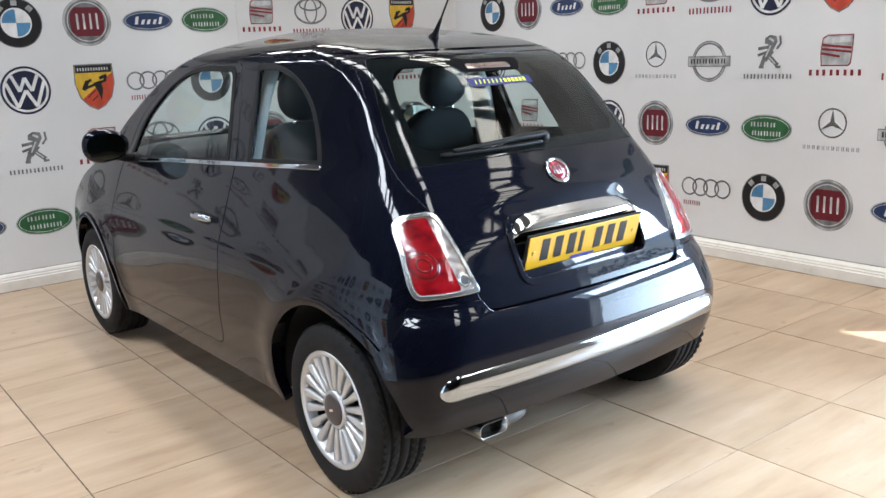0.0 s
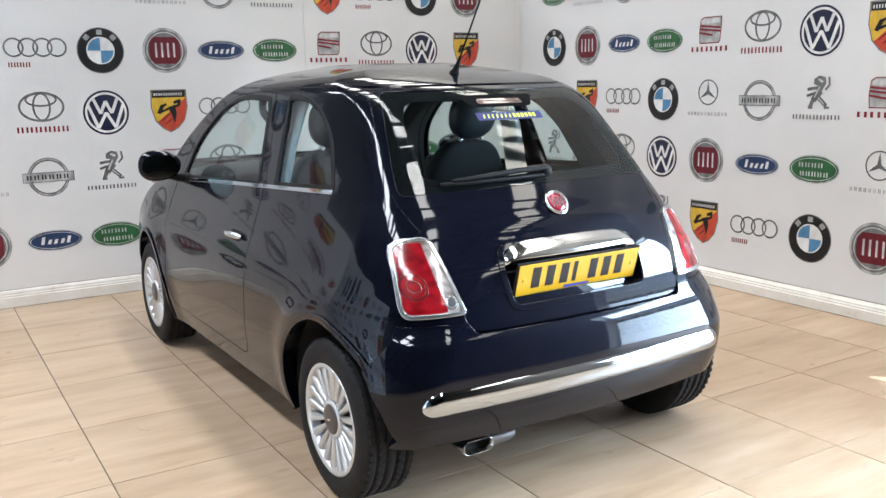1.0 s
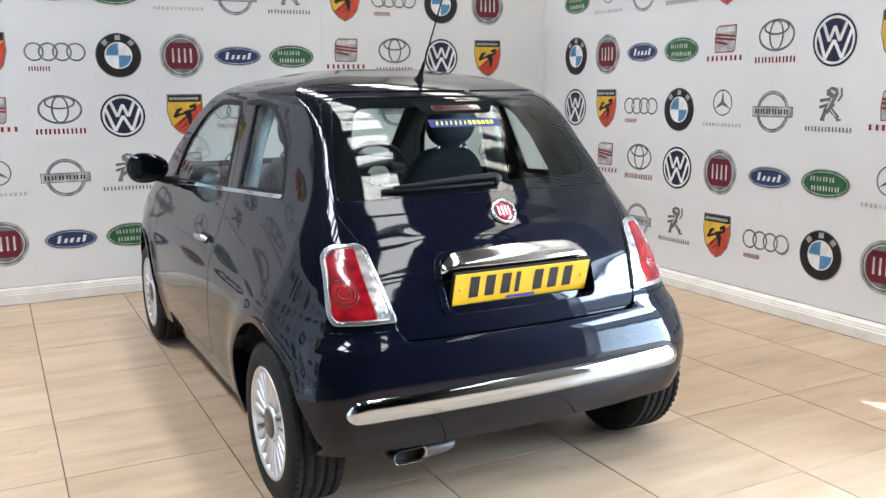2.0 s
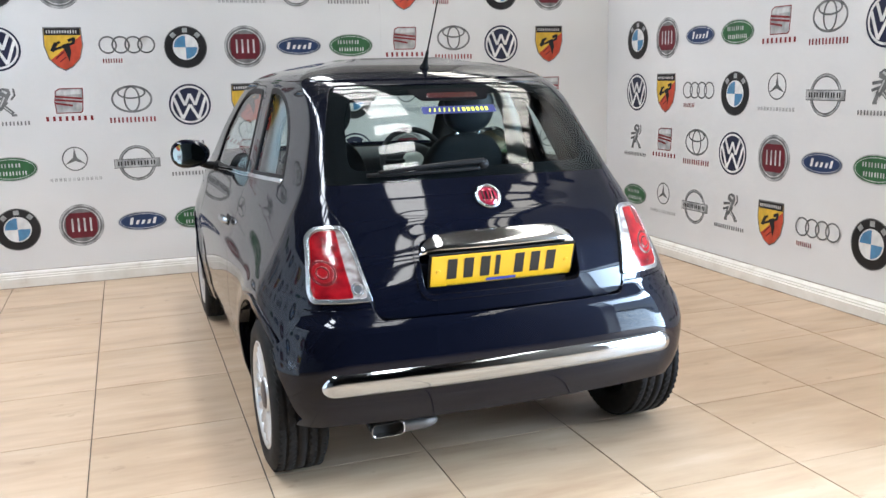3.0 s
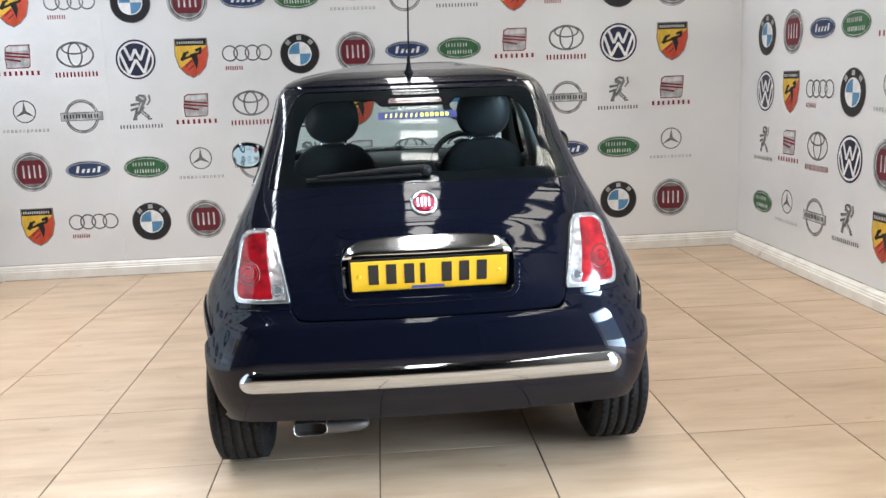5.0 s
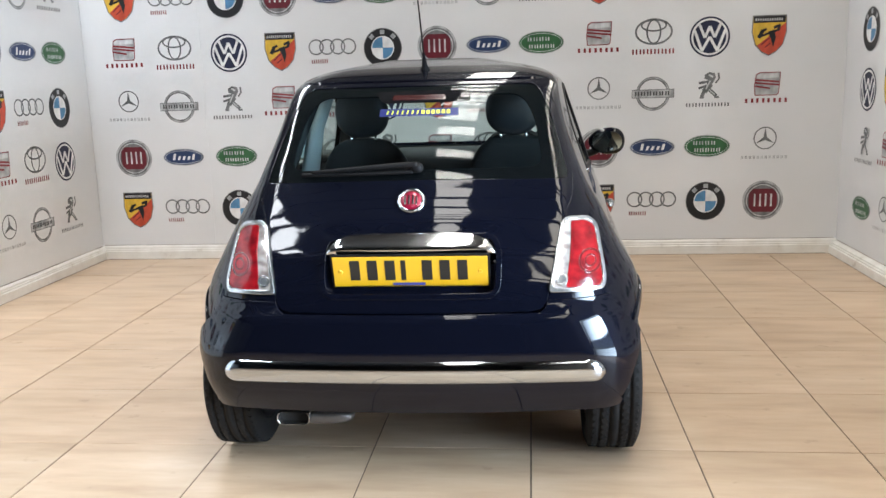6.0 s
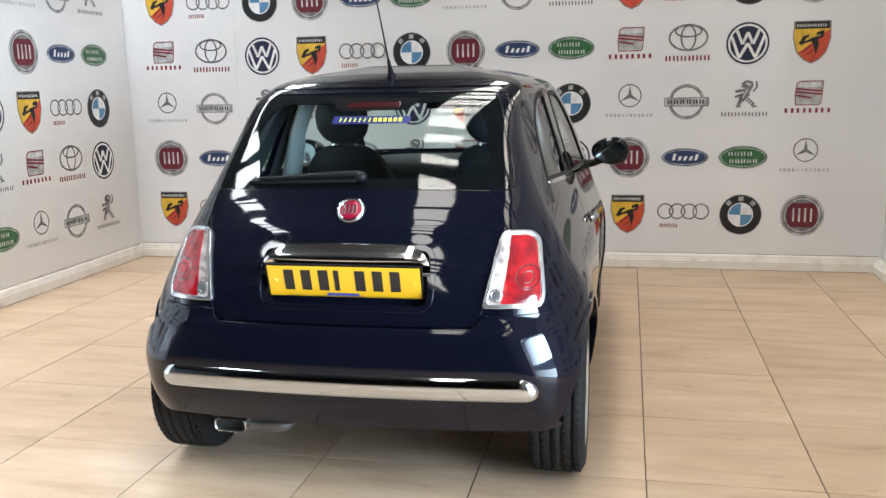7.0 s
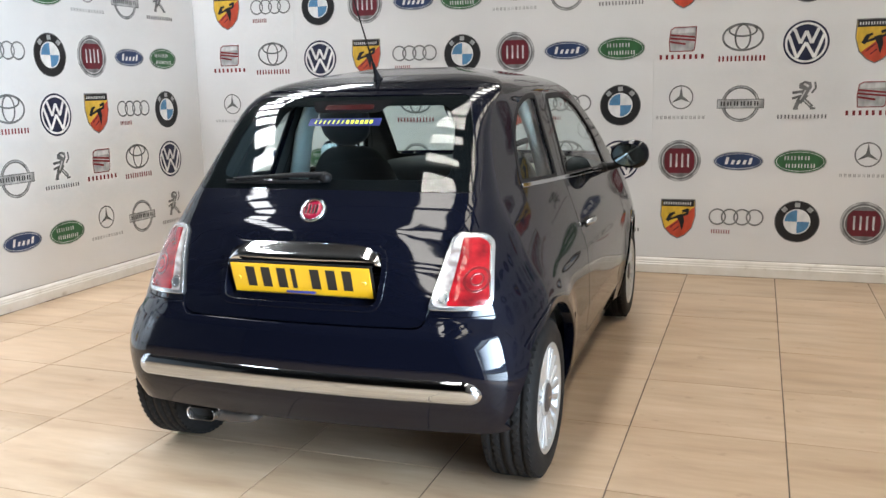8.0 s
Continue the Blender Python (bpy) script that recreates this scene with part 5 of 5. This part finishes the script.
def wheel(m):
    w = empty("wheel", m, car)
    tagged(w, "silver multi-spoke alloy wheel with black tyre")
    prof = [(-0.088, 0.195), (-0.096, 0.225), (-0.0945, 0.258), (-0.084, 0.279), (-0.072, 0.2865)]
    grooves = []
    for g in (-0.052, -0.018, 0.018, 0.052):
        grooves += [(g - 0.006, 0.2905), (g - 0.0045, 0.2835), (g + 0.0045, 0.2835), (g + 0.006, 0.2905)]
    prof = prof + grooves + [(-a, r) for a, r in prof[::-1]] + [(0.08, 0.19), (-0.08, 0.19)]
    tyre = lathe("tyre", prof, 72, M["tyre"], w, "", "black rubber tyre", True)
    tyre.data.polygons.foreach_set("use_smooth", [True] * len(tyre.data.polygons))
    # tread blocks: slanting sipes on the shoulders
    bm = bmesh.new()
    for k in range(60):
        a = 2 * math.pi * k / 60
        for sx in (-1, 1):
            mm = Matrix.Rotation(a, 4, "X") @ Matrix.Translation((sx * 0.068, 0, 0.2858)) @ Matrix.Rotation(sx * 0.35, 4, "Z") @ Matrix.Diagonal((0.020, 0.0175, 0.006, 1))
            bmesh.ops.create_cube(bm, size=1.0, matrix=mm)
            mm = Matrix.Rotation(a + 0.03, 4, "X") @ Matrix.Translation((sx * 0.035, 0, 0.2888)) @ Matrix.Rotation(-sx * 0.5, 4, "Z") @ Matrix.Diagonal((0.021, 0.021, 0.004, 1))
            bmesh.ops.create_cube(bm, size=1.0, matrix=mm)
    tagged(part("tread", bm, M["tyre"], w, "tread blocks"), kind="stuff")
    # rim: outer lip and barrel, the barrel's dark grey painting in the shade between spokes
    lathe("barrel", [(-0.085, 0.189), (-0.05, 0.178), (0.03, 0.17), (0.058, 0.175)], 60, M["hub_dark"], w, "", "wheel barrel coloured dark for the shade behind the spokes")
    lathe("rim", [(0.055, 0.174), (0.06, 0.176), (0.082, 0.182), (0.09, 0.188), (0.093, 0.197), (0.0905, 0.203), (0.084, 0.203)], 72, M["alloy"], w, "", "silver rim lip")
    lathe("brake_disc", [(0.0, 0.06), (0.0, 0.125), (0.02, 0.125), (0.02, 0.06)], 40, M["hub_dark"], w, "", "dark brake disc", True)
    # black disc added as the deep shade seen between spokes
    lathe("barrel_back", [(-0.02, 0.0), (-0.02, 0.175)], 36, M["gap"], w, "", "black disc for the shade behind the spokes")
    # spokes: twenty paddles, narrow at the hub and wide at the rim
    bm = bmesh.new()
    rows = []
    for r, hw, dd in ((0.058, 0.0066, 0.076), (0.085, 0.0086, 0.080), (0.12, 0.0113, 0.083), (0.155, 0.0142, 0.085), (0.180, 0.0178, 0.086), (0.190, 0.0170, 0.086)):
        rows.append([bm.verts.new(p) for p in ((dd - 0.030, -hw * 0.9, r), (dd - 0.009, -hw, r), (dd - 0.002, -hw * 0.75, r), (dd, -hw * 0.3, r), (dd, hw * 0.3, r), (dd - 0.002, hw * 0.75, r), (dd - 0.009, hw, r), (dd - 0.030, hw * 0.9, r))])
    for r0, r1 in zip(rows, rows[1:]):
        for j in range(7):
            bm.faces.new((r0[j], r0[j + 1], r1[j + 1], r1[j]))
    bm.faces.new(rows[0])
    bm.faces.new(rows[-1][::-1])
    spoke = part("spoke", bm, M["alloy"], w, "", True)
    for k in range(1, 20):
        twin = new("spoke", spoke.data)
        twin.parent = w
        twin.matrix_basis = Matrix.Rotation(2 * math.pi * k / 20, 4, "X")
    lathe("hub", [(0.04, 0.066), (0.078, 0.066), (0.083, 0.062), (0.083, 0.05)], 40, M["alloy"], w, "", "silver hub ring")
    lathe("centre_cap", [(0.075, 0.055), (0.085, 0.054), (0.089, 0.048), (0.091, 0.025), (0.0915, 0.0003)], 40, M["hub_dark"], w, "", "dark grey centre cap")
    part("cap_bar", box_bm(0.091, 0.0925, -0.012, 0.012, -0.004, 0.004), M["satin"], w, "small bright bar")
    return w


TRACK, ROLL_Z, REAR_AXLE = 0.691, 0.2845, ARCHES[0][0] - 0.018
SIZE = Matrix.Diagonal((1.0, 0.9725, 0.9725, 1.0))
first = wheel(pose(TRACK, REAR_AXLE, ROLL_Z) @ SIZE)
copies = [pose(TRACK, ARCHES[1][0], ROLL_Z, 40, 0, 0) @ SIZE, pose(-TRACK, REAR_AXLE, ROLL_Z, 15, 0, 180) @ SIZE, pose(-TRACK, ARCHES[1][0], ROLL_Z, 70, 0, 180) @ SIZE]
for m in copies:
    copy_thing(first, m)

# exhaust, tow cover, under-body
exh = empty("exhaust", None, car)
tagged(exh, "steel exhaust with a flat oval tip under the bumper")
tip_prof = rounded([(-0.058, -0.023), (0.058, -0.023), (0.058, 0.023), (-0.058, 0.023)], 0.023, 8)
ev, ef = [], []
for y, k in ((0.32, 0.7), (0.24, 0.85), (0.14, 0.97), (0.065, 1.0), (0.063, 0.985), (0.067, 0.93), (0.14, 0.9)):
    ev += [(-0.425 + px * k, y, 0.231 + pz * k + 0.02 * (y > 0.15) * (y - 0.15)) for px, pz in tip_prof]
np_ = len(tip_prof)
for i in range(6):
    for k in range(np_):
        ef.append((i * np_ + k, i * np_ + (k + 1) % np_, (i + 1) * np_ + (k + 1) % np_, (i + 1) * np_ + k))
obj("tailpipe", ev, ef, M["exhaust"], exh, "", True)
# flat black disc closing the bore a little way in
obj("tailpipe_inside", [(-0.425 + px * 0.92, 0.10, 0.231 + pz * 0.92) for px, pz in tip_prof], [tuple(range(np_))], M["tailpipe_bore_black"], exh, "black disc across the bore")
blob("silencer_end", (-0.345, 0.150, 0.213), (0.12, 0.045, 0.026), M["silencer"], exh, 2.8, "dull steel end of the silencer")
blob("silencer", (-0.30, 0.32, 0.275), (0.24, 0.12, 0.062), M["exhaust"], exh, 3.0, "steel silencer box")
tube("exhaust_pipe", [(-0.25, 0.4, 0.26), (-0.1, 0.8, 0.24), (0.1, 1.4, 0.24), (0.1, 2.4, 0.24)], 0.025, M["exhaust"], exh)
under = box_bm(-0.70, 0.70, 0.94, 2.45, 0.18, 0.215, 0.01)
box_bm(-0.50, 0.50, 0.10, 0.95, 0.30, 0.34, 0.01, bm=under)
box_bm(-0.50, 0.50, 2.45, 3.3, 0.2, 0.24, 0.01, bm=under)
part("underbody", under, M["gap"], car, "black under-body")
part("rear_axle", box_bm(-0.62, 0.62, 0.41, 0.49, 0.24, 0.31, 0.02), M["gap"], car, "black rear axle beam")

# cabin
part("cabin_floor", box_bm(-0.66, 0.66, 0.25, 2.5, 0.33, 0.37, 0.01), M["lining"], car, "dark carpet")
part("parcel_shelf", box_bm(-0.50, 0.50, 0.34, 0.66, 0.93, 0.95, 0.006), M["lining"], car, "black parcel shelf")
for s in (1, -1):
    seat = empty("front_seat", None, car)
    tagged(seat, "dark front seat with a round head restraint")
    blob("cushion", (s * 0.34, 1.63, 0.56), (0.24, 0.27, 0.09), M["seat"], seat, 3.2)
    lean = lambda v: Vector((v.x * (1.0 - 0.25 * max(0.0, v.z) / 0.3), v.y - 0.28 * v.z, v.z))
    blob("backrest", (s * 0.34, 1.33, 0.82), (0.24, 0.075, 0.30), M["seat"], seat, 3.4, "", 32, 20, lean)
    tip = lambda v: Vector((v.x, v.y - 0.2 * v.z, v.z))
    hr = blob("headrest", (s * 0.34, 1.205, 1.232), (0.122, 0.058, 0.112), M["headrest"], seat, 2.3, "round dark head restraint", 36, 20, tip)
    for q in (-0.055, 0.055):
        tube("headrest_post", [(s * 0.34 + q, 1.235, 1.05), (s * 0.34 + q, 1.215, 1.16)], 0.007, M["satin"], seat, "steel post", 10)
inner_side = rounded([(0.44, 0.96), (0.655, 1.0), (0.70, 1.11), (0.755, 1.215), (0.86, 1.30), (1.0, 1.352), (0.74, 1.358), (0.58, 1.26), (0.48, 1.12)], 0.02)
shell("pillar_lining", [tuple(p) for p in from_side(fine(inner_side, 0.02))], [], M["lining"], car, -0.03, 0.03, 0.06, "dark inner lining of the rear pillar", None, True)
bench = empty("rear_seat", None, car)
tagged(bench, "dark rear bench seat")
blob("bench_cushion", (0, 0.92, 0.55), (0.56, 0.24, 0.09), M["seat"], bench, 4.0)
blob("bench_back", (0, 0.70, 0.78), (0.54, 0.07, 0.22), M["seat"], bench, 4.0, "", 32, 18, lambda v: Vector((v.x, v.y - 0.22 * v.z, v.z)))
dash = empty("dashboard", None, car)
tagged(dash, "dark dashboard with an ivory lower panel")
blob("dash_top", (0, 2.36, 0.90), (0.66, 0.24, 0.085), M["lining"], dash, 3.6)
blob("dash_face", (0, 2.20, 0.80), (0.62, 0.08, 0.07), M["ivory"], dash, 3.6, "ivory dash panel")
blob("instrument_hood", (0.34, 2.20, 0.945), (0.15, 0.10, 0.07), M["lining"], dash, 2.6, "rounded instrument hood")
steer = empty("steering_wheel", pose(0.34, 2.02, 0.93, 66, 0, 0), car)
tagged(steer, "dark steering wheel with an ivory hub")
tube("steering_rim", [(0.18 * math.cos(a), 0.18 * math.sin(a), 0.0) for a in np.linspace(0, 2 * math.pi, 41)], 0.016, M["lining"], steer, "", 10)
blob("steering_hub", (0, 0, -0.01), (0.06, 0.05, 0.03), M["ivory"], steer, 2.5, "ivory hub")
for a in (0, 180, 270):
    c, s_ = math.cos(radians(a)), math.sin(radians(a))
    tube("steering_spoke", [(0.05 * c, 0.05 * s_, -0.005), (0.17 * c, 0.17 * s_, 0.0)], 0.013, M["lining"], steer, "", 8)
part("inner_mirror", box_bm(-0.11, 0.11, 1.93, 1.955, 1.255, 1.315, 0.012, 3), M["lining"], car, "dark rear-view mirror")
for s in (1, -1):
    tube("belt_pillar_trim", [(s * 0.60, 1.22, 0.95), (s * 0.55, 1.20, 1.18), (s * 0.48, 1.21, 1.36)], 0.056, M["sill_trim"], car, "grey inner pillar trim", 10, 0.6)


# ---- floor tiles, last ----
TILE_X, TILE_Y, TX0, TY0 = 0.5965, 0.6105, 4.305, 2.328
tile_bm = box_bm(-0.2955, 0.2955, -0.3036, 0.3036, -0.0099, 0.0)
top_edges = [e for e in tile_bm.edges if all(v.co.z > -0.001 for v in e.verts)]
bmesh.ops.bevel(tile_bm, geom=top_edges, offset=0.0004, segments=1, affect="EDGES")
tile_me = bpy.data.meshes.new("floor_tile")
tile_bm.to_mesh(tile_me)
tile_bm.free()
tile_me.materials.append(M["tile"])
rng = random.Random(4)
far_v, far_f = [], []
for i in range(-18, 3):
    for j in range(-22, 11):
        x, y = TX0 + TILE_X * (i + 0.5), TY0 + TILE_Y * (j + 0.5)
        if not (-5.9 < x < 6.2 and -10.8 < y < 8.9):
            continue
        if x < LEFT_X - 0.3 or y > BACK_Y + 0.3 or y < -2.6:
            n = len(far_v)
            h, g = 0.2955, 0.3036
            far_v += [(x - h, y - g, -0.0006), (x + h, y - g, -0.0006), (x + h, y + g, -0.0006), (x - h, y + g, -0.0006)]
            far_f.append((n, n + 1, n + 2, n + 3))
            continue
        t = new("floor_tile", tile_me)
        t.parent = floor_bed
        t.matrix_basis = pose(x + rng.uniform(-0.0006, 0.0006), y + rng.uniform(-0.0006, 0.0006), rng.uniform(-0.0005, 0.0), rng.uniform(-0.05, 0.05), rng.uniform(-0.05, 0.05), rng.choice((0, 180)))
far_tiles = obj("far_floor_tiles", far_v, far_f, M["tile"], floor_bed)
tagged(far_tiles, kind="stuff")
